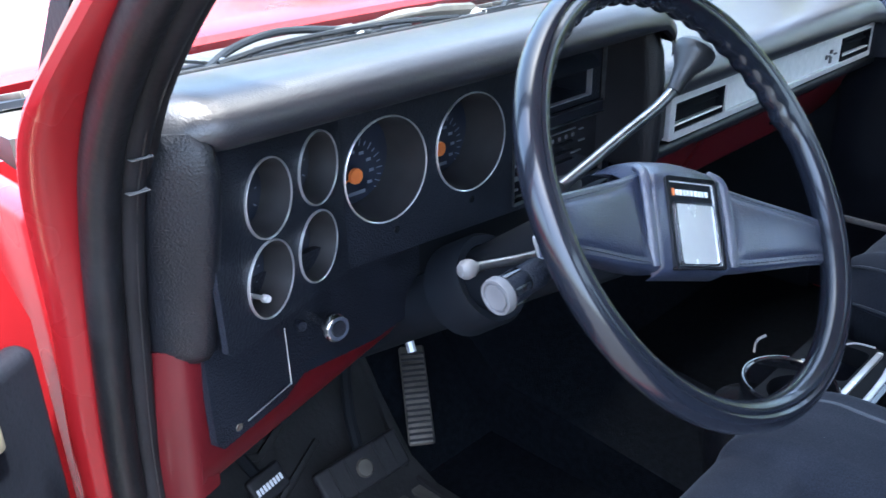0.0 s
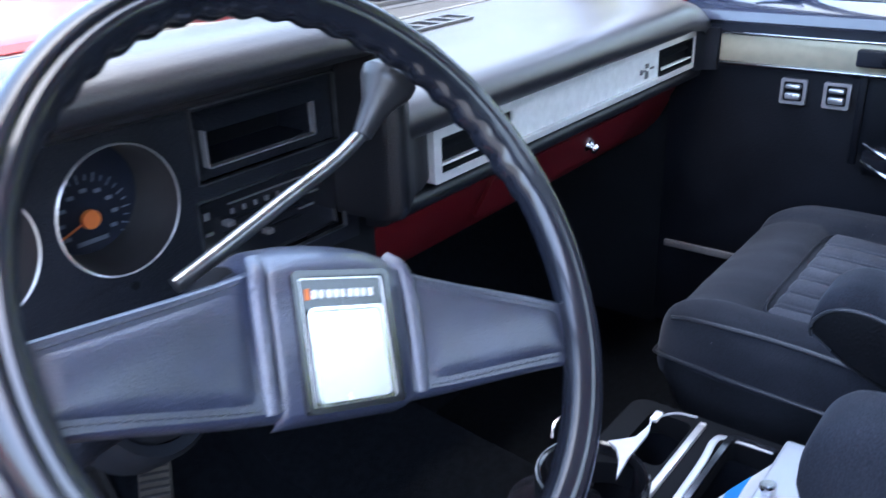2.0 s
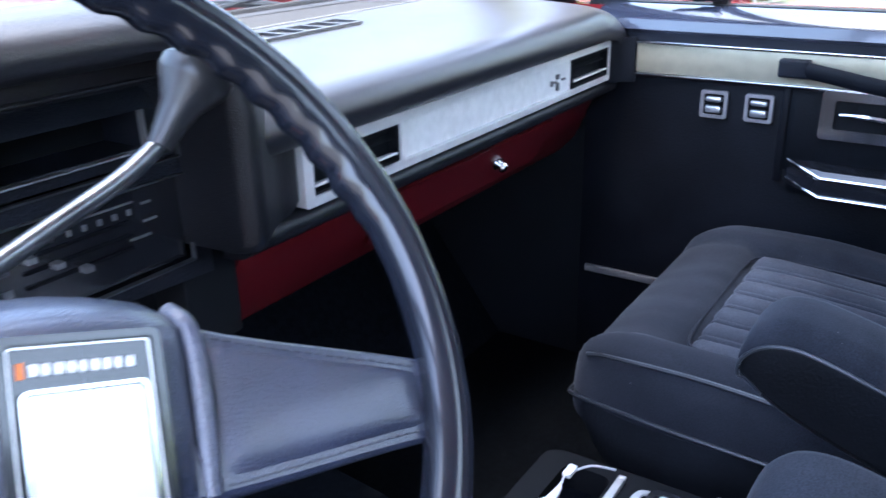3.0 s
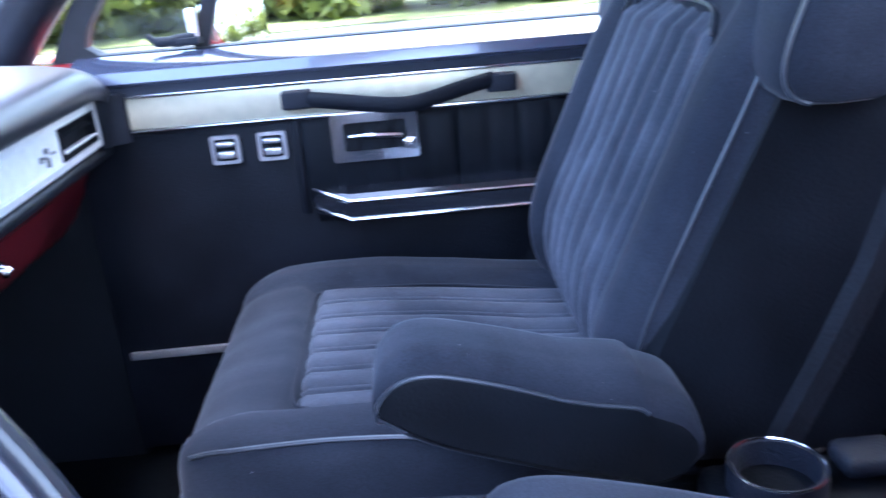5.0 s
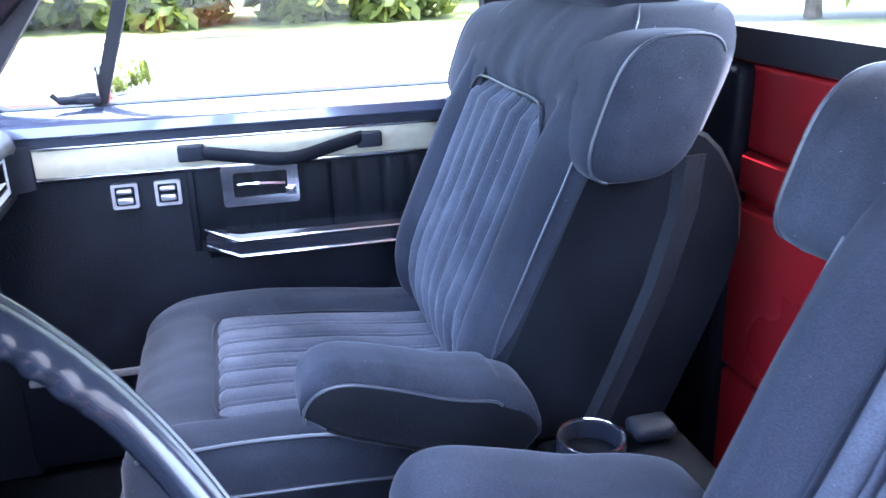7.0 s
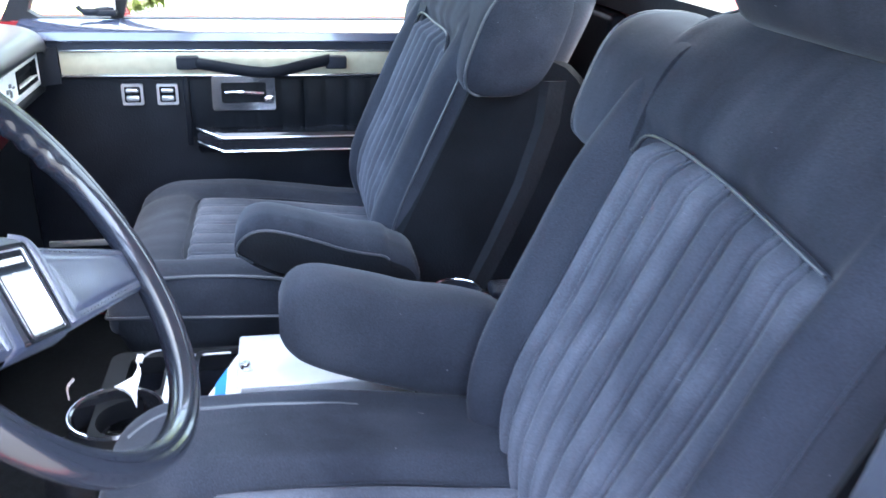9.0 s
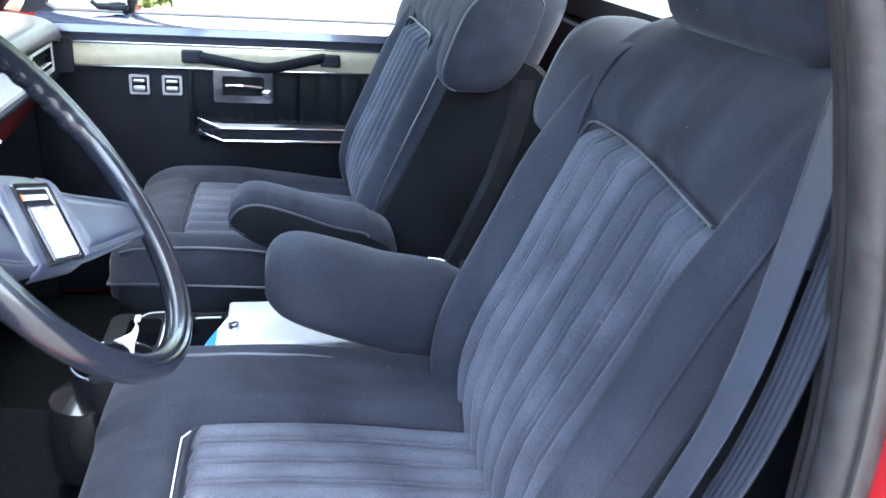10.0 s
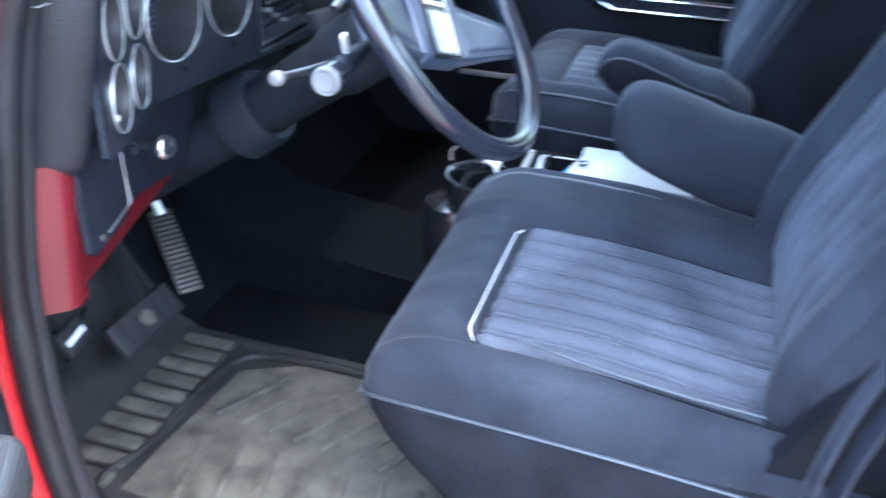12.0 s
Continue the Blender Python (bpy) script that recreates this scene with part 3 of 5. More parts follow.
# lower roll under the trim strip
ROLL = [(1.40, 1.052), (1.382, 1.046), (1.378, 1.036), (1.385, 1.026), (1.41, 1.020), (1.44, 1.025), (1.44, 1.052)]
part("lower_roll", extrude_x(rounded(ROLL), [-0.10, 0.3, 0.79]), CHEEK, dash)
part("trim_back", box((-0.09, 1.392, 1.04), (0.775, 1.42, 1.125)), MATTE, dash)
# Lower dash and glove door take the shaded copy of the red.
part("dash_lower_panel", extrude_x([(1.412, 1.03), (1.416, 1.015), (1.462, 0.93), (1.49, 0.90), (1.51, 0.90), (1.51, 1.03)], [-0.080, 0.3, 0.80]), RED_SHADED, dash, "red lower dash panel in a shaded tone")
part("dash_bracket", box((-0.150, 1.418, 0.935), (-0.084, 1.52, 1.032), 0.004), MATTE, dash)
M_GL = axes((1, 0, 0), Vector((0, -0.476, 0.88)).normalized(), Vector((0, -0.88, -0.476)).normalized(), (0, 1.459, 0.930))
part("glove_door", plate(rect(0.16, 0.004, 0.62, 0.088, 0.01), [], 0.006, M_GL @ Matrix.Translation((0, 0, 0.004))), RED_SHADED, dash)
latch = part("glove_latch", lathe([(0.001, 0.016), (0.007, 0.016), (0.009, 0.011), (0.006, 0.005), (0.011, 0.003), (0.012, -0.002)], 14, M_GL @ Matrix.Translation((0.463, 0.046, 0.004))), CHROME, dash)
# trim strip: frame, two vents, brushed panel
part("trim_frame", plate(rect(-0.022, 1.052, 0.745, 1.118, 0.003), [rect(-0.008, 1.062, 0.142, 1.106, 0.002), rect(0.148, 1.061, 0.742, 1.108, 0.002)], 0.014, flat_xz(1.376)), SATIN, dash)
part("trim_panel", plate(rect(0.149, 1.062, 0.600, 1.107), [], 0.006, flat_xz(1.381)), SILVER, dash, "brushed silver trim panel")
for x0, x1 in ((-0.008, 0.142), (0.603, 0.741)):
    vent = part("air_vent", plate(rect(x0, 1.061, x1, 1.107), [rect(x0 + 0.004, 1.065, x1 - 0.004, 1.103)], 0.012, flat_xz(1.379)), MATTE, dash, "black air vent")
    part("vent_back", box((x0 + 0.001, 1.404, 1.062), (x1 - 0.001, 1.408, 1.106)), MATTE, vent)
    part("vent_blade", moved(box((x0 + 0.004, -0.010, -0.0015), (x1 - 0.004, 0.010, 0.0015), 0.001), pose(0, 1.394, 1.092, 25)), MATTE, vent)
    part("vent_blade", moved(box((x0 + 0.004, -0.010, -0.0015), (x1 - 0.004, 0.010, 0.0015), 0.001), pose(0, 1.388, 1.0695, -15)), SILVER, vent)
part("end_cap", loft([[Vector((x, y, z)) for x, y in ((0.745, 1.378), (0.765, 1.366), (0.778, 1.345), (0.786, 1.345), (0.786, 1.42), (0.745, 1.42))] for z in (1.045, 1.120)]), PLASTIC, dash)
for bx, bz, w, h in ((0.553, 1.0885, 0.010, 0.007), (0.553, 1.0735, 0.008, 0.012), (0.533, 1.081, 0.006, 0.008), (0.573, 1.082, 0.012, 0.003), (0.543, 1.0815, 0.012, 0.003)):
    part("badge", box((bx - w / 2, 1.378, bz - h / 2), (bx + w / 2, 1.383, bz + h / 2), 0.001), GREYP, dash)
# instrument hood: lip sweeping over the cluster and wrapping its ends
HOOD = [(1.330, 1.236), (1.312, 1.240), (1.304, 1.252), (1.312, 1.268), (1.34, 1.279), (1.42, 1.272), (1.52, 1.248), (1.62, 1.218), (1.66, 1.196), (1.64, 1.17), (1.42, 1.20), (1.40, 1.236)]
hx = [-0.838, -0.831, -0.815, -0.79, -0.765, -0.6, -0.4, -0.24, -0.165, -0.132, -0.112]


def hood_end(i, prof):
    """Drops and draws back the ends of the hood."""
    e = (0.050, 0.024, 0.008, 0.001, 0, 0, 0, 0, 0.006, 0.022, 0.05)[i]
    s = (0.090, 0.062, 0.030, 0.008, 0, 0, 0, 0, 0, 0, 0)[i]
    return [(y + e * 0.5 + (s if y < 1.40 else s * max(0.0, (1.60 - y) / 0.2)), z - (e if z > 1.245 else e * 0.1)) for y, z in prof]


hood_bm = extrude_x(rounded(HOOD), hx, scale=hood_end)
for v in hood_bm.verts:
    if v.co.x < -0.66:
        v.co.x = -0.66 + (v.co.x + 0.66) * (1 - 0.42 * ease((v.co.y - 1.40) / 0.16))
part("cluster_hood", hood_bm, PADVINYL, dash, "grained black instrument hood")
cheek_secs = []
for z, k, dy in ((1.040, 0.55, 0.024), (1.0415, 0.78, 0.012), (1.046, 0.91, 0.005), (1.055, 0.98, 0.001), (1.068, 1.0, 0.0), (1.13, 1.0, 0.0), (1.19, 1.0, 0.0), (1.225, 0.98, 0.004), (1.245, 0.94, 0.012), (1.256, 0.86, 0.024)):
    ring = rounded([(-0.838, 1.50), (-0.838, 1.42), (-0.832, 1.382), (-0.818, 1.350), (-0.800, 1.331), (-0.786, 1.325), (-0.777, 1.334), (-0.776, 1.37), (-0.776, 1.50)], 4)
    lean = 0.30 * (1.15 - z)
    cheek_secs.append([Vector((-0.806 + (x + 0.806) * k, y + dy + lean if y < 1.45 else y, z)) for x, y in ring])
part("hood_cheek", loft(cheek_secs), CHEEK, dash, "grained black vinyl hood end")
right_secs = []
for z, k in ((1.048, 0.86), (1.052, 0.96), (1.062, 1.0), (1.12, 1.0), (1.165, 1.0), (1.20, 0.97), (1.225, 0.90), (1.240, 0.78)):
    ring = rounded([(-0.136, 1.50), (-0.136, 1.37), (-0.132, 1.343), (-0.121, 1.334), (-0.100, 1.346), (-0.065, 1.368), (-0.024, 1.384), (-0.020, 1.42), (-0.020, 1.50)], 4)
    fall = ease((z - 1.13) / 0.11)
    right_secs.append([Vector((-0.136 + (x + 0.136) * (k - 0.62 * fall * ease((x + 0.11) / 0.08)), y + (1 - k) * 0.12 if y < 1.45 else y, z)) for x, y in ring])
part("hood_cheek", loft(right_secs), CHEEK, dash)
# cluster face: angled wing and flat middle
WN = Vector((0.384, -0.923, 0))
WX = Vector((0.923, 0.384, 0))
WO = Vector((-0.790, 1.326, 0))
M_WING = axes(WX, (0, 0, 1), WN, WO)


def wing(x, z):
    return ((x + 0.790) / 0.923, z)


small = [(-0.710, 1.172), (-0.632, 1.171), (-0.719, 1.100), (-0.643, 1.096)]
wl = (-0.592 + 0.790) / 0.923
wing_out = [(0.006, 1.064), (0.012, 1.058), (wl + 0.001, 1.044), (wl + 0.001, 1.240), (0.004, 1.240)]
part("cluster_bezel", plate(wing_out, [circle(*wing(x, z), 0.0345, 28) for x, z in small], 0.006, M_WING), PLASTIC, dash, "textured black cluster face")
big = [(-0.530, 1.137), (-0.400, 1.136)]
FY = 1.412
CLK = (-0.321, 1.133, -0.140, 1.206)
HV = (-0.327, 1.034, -0.138, 1.119)
part("cluster_bezel", plate([(-0.603, 1.044), (-0.118, 1.015), (-0.118, 1.240), (-0.603, 1.240)], [circle(x, z, 0.0565, 40) for x, z in big] + [rect(*CLK, 0.003), rect(*HV, 0.003)], 0.006, flat_xz(FY)), PLASTIC, dash)


def gauge(center, m, r, depth, big_one, hub):
    """A deep dark well with a bright ring, dial, needle and lens."""
    g = part("gauge", lathe([(r + 0.0005, 0.0), (r * 0.985, -0.006), (r * 0.93, -depth), (r * 0.90, -depth), (r * 0.955, -0.006), (r - 0.0005, 0.001)], 32, m, hollow=True), WELL, dash, "deep round gauge with chrome ring")
    ring = [[m @ Vector(((r + q) * math.cos(a), (r + q) * math.sin(a), h)) for q, h in ((-0.0002, -0.001), (-0.0004, 0.0018), (0.0005, 0.0024), (0.0012, 0.0018), (0.0015, -0.001))] for a in (2 * math.pi * k / 40 for k in range(40))]
    part("gauge_ring", loft(ring, closed=True), RINGM, g)
    part("dial", lathe([(0.001, -depth + 0.004), (r * 0.94, -depth + 0.004), (r * 0.94, -depth + 0.001), (0.001, -depth + 0.001)], 32, m), DIAL, g)
    m = m @ Matrix.Translation((0.0, -0.019 if big_one else -0.004, 0))
    marks = bmesh.new()
    count = 22 if big_one else 7
    for k in range(count):
        a = radians(215 - 250 * k / (count - 1))
        l = 0.09 if k % 2 else 0.15
        rr = r * (0.66 if big_one else 0.62)
        q = m @ Matrix.Translation((rr * math.cos(a), rr * math.sin(a), -depth + 0.0045)) @ Matrix.Rotation(a, 4, 'Z')
        merge(marks, moved(box((-r * l / 2, -0.0006, 0), (r * l / 2, 0.0006, 0.0004)), q))
    if big_one:
        for k in range(9):
            a = radians(210 - 240 * k / 8)
            q = m @ Matrix.Translation((r * 0.46 * math.cos(a), r * 0.46 * math.sin(a), -depth + 0.0045))
            merge(marks, moved(box((-0.0032, -0.0017, 0), (0.0032, 0.0017, 0.0004)), q))
        merge(marks, moved(box((-0.015, -0.0035, 0), (0.015, 0.0005, 0.0004)), m @ Matrix.Translation((0, -r * 0.35, -depth + 0.0045))))
    part("dial_print", marks, FAINT, g)
    a = radians(200 if big_one else 160)
    q = m @ Matrix.Translation((0, 0, -depth + 0.006)) @ Matrix.Rotation(a, 4, 'Z')
    part("needle", moved(box((0, -0.0008, 0), (r * 0.6, 0.0008, 0.001)), q), ORANGE if big_one else FAINT, g)
    if hub:
        part("needle_hub", lathe([(0.001, 0.004), (0.0085, 0.004), (0.009, 0.002), (0.009, 0.0), (0.001, 0.0)], 20, m @ Matrix.Translation((0, 0, -depth + 0.0065))), ORANGE, g)
    return g


for k, (x, z) in enumerate(small):
    u, w = wing(x, z)
    gauge(None, M_WING @ Matrix.Translation((u, w, 0)), 0.0345, 0.032, False, False)
for k, (x, z) in enumerate(big):
    gauge(None, flat_xz(FY) @ Matrix.Translation((x, z, 0)), 0.0565, 0.060, True, True)
part("trip_stem", lathe([(0.001, 0.010), (0.003, 0.010), (0.0038, 0.008), (0.0038, 0.003), (0.0022, 0.001), (0.0022, -0.022)], 14, facing((-0.7215, 1.372, 1.0765), (0.2, -0.95, 0.1))), SATIN, dash)
for x, z, on_wing in ((-0.579, 1.217, False), (-0.36, 1.222, False), (-0.52, 1.066, False), (-0.40, 1.066, False)):
    part("screw", lathe([(0.001, 0.0005), (0.0035, 0.001), (0.0045, 0.0002), (0.0045, -0.001)], 10, flat_xz(FY) @ Matrix.Translation((x, z, 0))), MATTE, dash)
# clock-radio opening and heater panel
part("radio_frame", ring_frame(*CLK, 0.0015, 0.006, flat_xz(FY - 0.003)), LEVER, dash)
part("heater_frame", ring_frame(*HV, 0.0015, 0.006, flat_xz(FY - 0.003)), LEVER, dash)
radio = part("radio_pocket", plate(rect(CLK[0] + 0.003, CLK[1] + 0.003, CLK[2] - 0.003, CLK[3] - 0.003), [rect(-0.307, 1.149, -0.175, 1.182)], 0.05, flat_xz(FY + 0.004)), PLASTIC, dash)
part("pocket_frame", ring_frame(-0.309, 1.147, -0.173, 1.184, 0.0014, 0.010, flat_xz(FY - 0.004)), RINGM, radio)
part("pocket_visor", loft([[Vector((x, y, z)) for y, z in ((FY + 0.004, 1.200), (FY - 0.004, 1.197), (FY - 0.014, 1.185), (FY + 0.004, 1.1845))] for x in (-0.313, -0.169)]), PLASTIC, radio)
part("pocket_back", box((-0.33, FY + 0.052, 1.135), (-0.15, FY + 0.056, 1.20)), MATTE, radio)
heater = part("heater_panel", plate(rect(HV[0] + 0.003, HV[1] + 0.003, HV[2] - 0.003, HV[3] - 0.003), [], 0.02, flat_xz(FY + 0.008)), GLOSSBLK, dash, "black heater control panel")
for bx0, bz0, bx1, bz1 in ((-0.316, 1.096, -0.309, 1.103), (-0.316, 1.080, -0.307, 1.083), (-0.316, 1.062, -0.307, 1.068), (-0.316, 1.049, -0.307, 1.052), (-0.286, 1.1035, -0.190, 1.1050), (-0.182, 1.099, -0.172, 1.101), (-0.182, 1.083, -0.168, 1.085), (-0.198, 1.070, -0.176, 1.072)):
    part("panel_print", box((bx0, FY + 0.0065, bz0), (bx1, FY + 0.0085, bz1)), GREYP, heater)
for k in range(7):
    part("panel_print", box((-0.284 + 0.0145 * k, FY + 0.0065, 1.0935), (-0.280 + 0.0145 * k, FY + 0.0085, 1.0985)), GREYP, heater)
for z, x in ((1.088, -0.292), (1.076, -0.270), (1.064, -0.246)):
    part("slot", box((-0.296, FY + 0.006, z - 0.0012), (-0.196, FY + 0.0085, z + 0.0012)), MATTE, heater)
    part("slider_knob", box((x - 0.0045, FY - 0.003, z - 0.0028), (x + 0.0045, FY + 0.008, z + 0.0028), 0.0015), GREYP, heater)
# lower left: fuse and card panel, light switch
M_LOW = axes((0.966, 0.259, 0), (0, 0, 1), (0.259, -0.966, 0), (-0.792, 1.366, 0))
lower = part("switch_panel", plate([(0.004, 0.952), (0.012, 0.944), (0.10, 0.946), (0.13, 0.958), (0.26, 0.930), (0.36, 0.925), (0.36, 1.06), (0.004, 1.10)], [], 0.008, M_LOW), PLASTIC, dash, "black lower switch panel")
part("card_edge", tube([(-0.6875, 1.393, 1.022), (-0.6875, 1.3915, 0.960), (-0.750, 1.374, 0.957)], [0.0005, 0.0008, 0.0009], 6), RINGM, dash)
part("screw", lathe([(0.001, 0.0005), (0.004, 0.001), (0.0045, -0.001)], 10, M_LOW @ Matrix.Translation((0.033, 0.955, 0))), PEDAL, dash)
knob = part("light_switch", lathe([(0.001, 0.044), (0.012, 0.044), (0.0145, 0.041), (0.015, 0.036), (0.0125, 0.032), (0.006, 0.026), (0.0045, 0.022), (0.0045, -0.012), (0.001, -0.012)], 22, facing((-0.646, 1.402, 1.014), (-0.06, -0.99, 0.10))), CHROME, dash, "chrome pull knob")
part("knob_face", lathe([(0.001, 0.0455), (0.008, 0.0452), (0.009, 0.043)], 16, facing((-0.646, 1.402, 1.014), (-0.06, -0.99, 0.10))), GLOSSBLK, knob)
part("small_knob", lathe([(0.001, 0.022), (0.005, 0.022), (0.006, 0.018), (0.004, 0.010), (0.004, -0.004)], 14, facing((-0.668, 1.410, 1.016), (-0.06, -0.99, 0.1))), PLASTIC, dash)
redlow = []
for x in (-0.80, -0.74, -0.66, -0.55, -0.45, -0.36):
    y0 = 1.382 + 0.268 * (x + 0.792)
    redlow.append([Vector((x, y, z)) for y, z in ((y0, 1.03 - 0.075 * ease((x + 0.64) / 0.09)), (y0, 0.925), (y0 + 0.004, 0.907), (y0 + 0.016, 0.892), (y0 + 0.05, 0.887), (y0 + 0.08, 0.90), (y0 + 0.08, 1.03))])
part("column_cover", box((-0.60, 1.462, 0.93), (-0.15, 1.50, 1.055), 0.004), MATTE, dash)
part("dash_lower_panel", loft(redlow), RED_SHADED, dash)
part("dash_side_panel", loft([[Vector((x, y + 0.12 * (1.04 - z), z)) for x, y in ((-0.845, 1.425), (-0.832, 1.395), (-0.812, 1.373), (-0.803, 1.368), (-0.794, 1.369), (-0.779, 1.374), (-0.772, 1.39), (-0.772, 1.46), (-0.845, 1.46))] for z in (0.89, 0.91, 0.96, 1.00, 1.035, 1.06)]), RED_SHADED, dash, "red dash end panel")
part("dash_underside", box((-0.83, 1.52, 0.93), (0.80, 1.89, 1.00), 0.02), MATTE, dash)

# ================= steering wheel and column =================
WA = radians(34.4)
WC = Vector((-0.444, 1.101, 1.168))
wn_, wv_ = Vector((0, -math.cos(WA), math.sin(WA))), Vector((0, math.sin(WA), math.cos(WA)))
WT = radians(20.5)
wu_ = Vector((1, 0, 0))
M_WHEEL = axes(math.cos(WT) * wu_ - math.sin(WT) * wv_, math.sin(WT) * wu_ + math.cos(WT) * wv_, wn_, WC)
wheel = thing("steering_wheel", "large thin black two-spoke steering wheel", "steering wheel", at=WC)
M_W = Matrix.Translation(-WC) @ M_WHEEL
rim = bmesh.new()
rings = []
for k in range(348):
    a = 2 * math.pi * k / 348
    ring = []
    for j in range(32):
        b = 2 * math.pi * j / 32
        grip = ease((1.25 - abs(a - math.pi / 2)) / 0.15)
        under = max(0.0, math.cos(b - 3.7)) ** 2
        q = 0.0135 + grip * under * (0.0030 + 0.0012 * math.cos(a * 50)) - 0.0022 * math.exp(-((j - 8) / 0.8) ** 2)
        ring.append(M_W @ Vector(((0.193 + q * math.cos(b)) * math.cos(a), (0.193 + q * math.cos(b)) * math.sin(a), 1.05 * q * math.sin(b))))
    rings.append(ring)
part("rim", loft(rings, closed=True, bm=rim), RIM, wheel, "glossy black rim with finger grips")

def face_n(y):
    """Depth of the wheel's middle behind the rim's plane, at a height on it."""
    return -0.0150 + 0.115 * (y + 0.010)


def on_wheel(x, y, z):
    return M_W @ Vector((x, y, z))


def stitches(name, line_pts, parent, pitch=0.0042):
    """A row of short thread stitches along a line."""
    bm = bmesh.new()
    pts = [Vector(p) for p in line_pts]
    for a, b in zip(pts, pts[1:]):
        d = b - a
        count = max(1, int(d.length / pitch))
        for k in range(count):
            p0, p1 = a + d * (k + 0.15) / count, a + d * (k + 0.80) / count
            tube([on_wheel(*p0), on_wheel(*((p0 + p1) / 2 + Vector((0, 0, 0.0006)))), on_wheel(*p1)], 0.00065, 4, bm=bm)
    return part(name, bm, THREAD, parent)


for sx in (-1, 1):
    def edge_low(x):
        return -0.0655 + 0.004 * ease((x - 0.05) / 0.12)

    def edge_high(x):
        return 0.0225 - 0.0395 * max(0.0, (x - 0.048) / 0.135) ** 0.92

    def spoke_n(x):
        return -0.024 + 0.021 * ease((x - 0.04) / 0.15)

    sec = []
    for x in (0.040, 0.052, 0.075, 0.10, 0.13, 0.155, 0.172, 0.182, 0.188):
        y0, y1, z, d = edge_low(x), edge_high(x), spoke_n(x), 0.034 - 0.13 * (x - 0.04)
        ym, h = (y0 + y1) / 2, (y1 - y0) / 2
        sec.append([on_wheel(sx * x, ym + h * a, z + b * d) for a, b in ((-1, -0.45), (-0.985, -0.2), (-0.95, -0.06), (-0.90, 0), (0.90, 0), (0.95, -0.06), (0.985, -0.2), (1, -0.45), (0.9, -1), (-0.9, -1))])
    sp = part("spoke", loft(sec), WHEELV, wheel, "padded black vinyl spoke")
    panel = []
    for k in range(25):
        u = k / 24
        x = 0.059 + 0.117 * u
        y0, y1 = edge_low(x) + 0.0085, edge_high(x) - 0.0085
        row = []
        for j in range(15):
            v = j / 14
            edge = min(1.0, min(k, 24 - k) / 2.0) * (1 - abs(2 * v - 1) ** 9)
            row.append(on_wheel(sx * x, y0 + (y1 - y0) * v, spoke_n(x) - 0.0006 + edge * 0.0030 + 0.0014 * (1 - (2 * v - 1) ** 2) * (1 - (2 * u - 1) ** 2)))
        panel.append(row)
    part("spoke_panel", loft(panel, wrap=False), WHEELV, sp, sharp=60)
    for lo in (True, False):
        xs = [0.060 + 0.0115 * k for k in range(11)]
        stitches("stitching", [(sx * x, (edge_low(x) + 0.0062) if lo else (edge_high(x) - 0.0062), spoke_n(x) + 0.0004) for x in xs], sp)
    # welt between spoke and horn pad
    part("pad_welt", tube(smooth_path([on_wheel(sx * x, y, z) for x, y, z in ((0.0535, -0.062, -0.0250), (0.0540, -0.030, -0.0200), (0.0540, 0.0, -0.0170), (0.0520, 0.016, -0.0175), (0.0480, 0.026, -0.0260))], 4), 0.0050, 10, flat=0.7), WHEELV, sp, "worn vinyl welt")
    part("spoke_clip", lathe([(0.001, 0.0012), (0.0022, 0.0008), (0.0026, 0.0)], 10, M_W @ Matrix.Translation((sx * 0.184, -0.020, 0.002))), LEVER, sp)
crown = []
for y, zt, hw in ((-0.0690, -0.038, 0.044), (-0.0680, -0.031, 0.046), (-0.0660, -0.0265, 0.047), (-0.063, face_n(-0.062) - 0.0015, 0.048), (-0.03, face_n(-0.03), 0.0485), (0.0, face_n(0.0), 0.0485), (0.014, face_n(0.014), 0.048), (0.021, -0.0145, 0.047), (0.028, -0.0200, 0.0455), (0.036, -0.032, 0.043), (0.042, -0.046, 0.040), (0.046, -0.062, 0.037)):
    crown.append([on_wheel(x, y - 0.006 * (x / 0.05) ** 2 * (1 if y > 0.015 else 0), z) for x, z in ((-hw, zt - (0.008 if y < -0.064 else 0.026)), (-hw, zt - 0.007), (-hw * 0.97, zt - 0.002), (-hw * 0.88, zt), (-hw * 0.5, zt + 0.0006), (0.0, zt + 0.0010), (hw * 0.5, zt + 0.0006), (hw * 0.88, zt), (hw * 0.97, zt - 0.002), (hw, zt - 0.007), (hw, zt - (0.008 if y < -0.064 else 0.026)))])
pad = part("horn_pad", loft(crown), WHEELV, wheel, "padded black horn cover", sharp=50)
TILT = Matrix.Rotation(math.atan(0.115), 4, 'X')
M_E = M_W @ Matrix.Translation((0, -0.025, face_n(-0.025) + 0.0012)) @ TILT
emb = part("horn_badge", moved(plate(rect(-0.0345, -0.0415, 0.0345, 0.0395, 0.004), [rect(-0.0305, -0.0385, 0.0305, 0.0360, 0.002)], 0.006, Matrix.Translation((0, 0, 0.0020))), M_E), GLOSSBLK, pad, "black framed badge")
part("badge_base", moved(box((-0.0308, -0.0388, -0.005), (0.0308, 0.0362, -0.0002)), M_E), GLOSSBLK, emb)
part("badge_line", moved(plate(rect(-0.0298, -0.0378, 0.0298, 0.0352, 0.002), [rect(-0.0290, -0.0377, 0.0290, 0.0344, 0.0015)], 0.001, Matrix.Translation((0, 0, 0.0006))), M_E), SATIN, emb, "thin bright line")
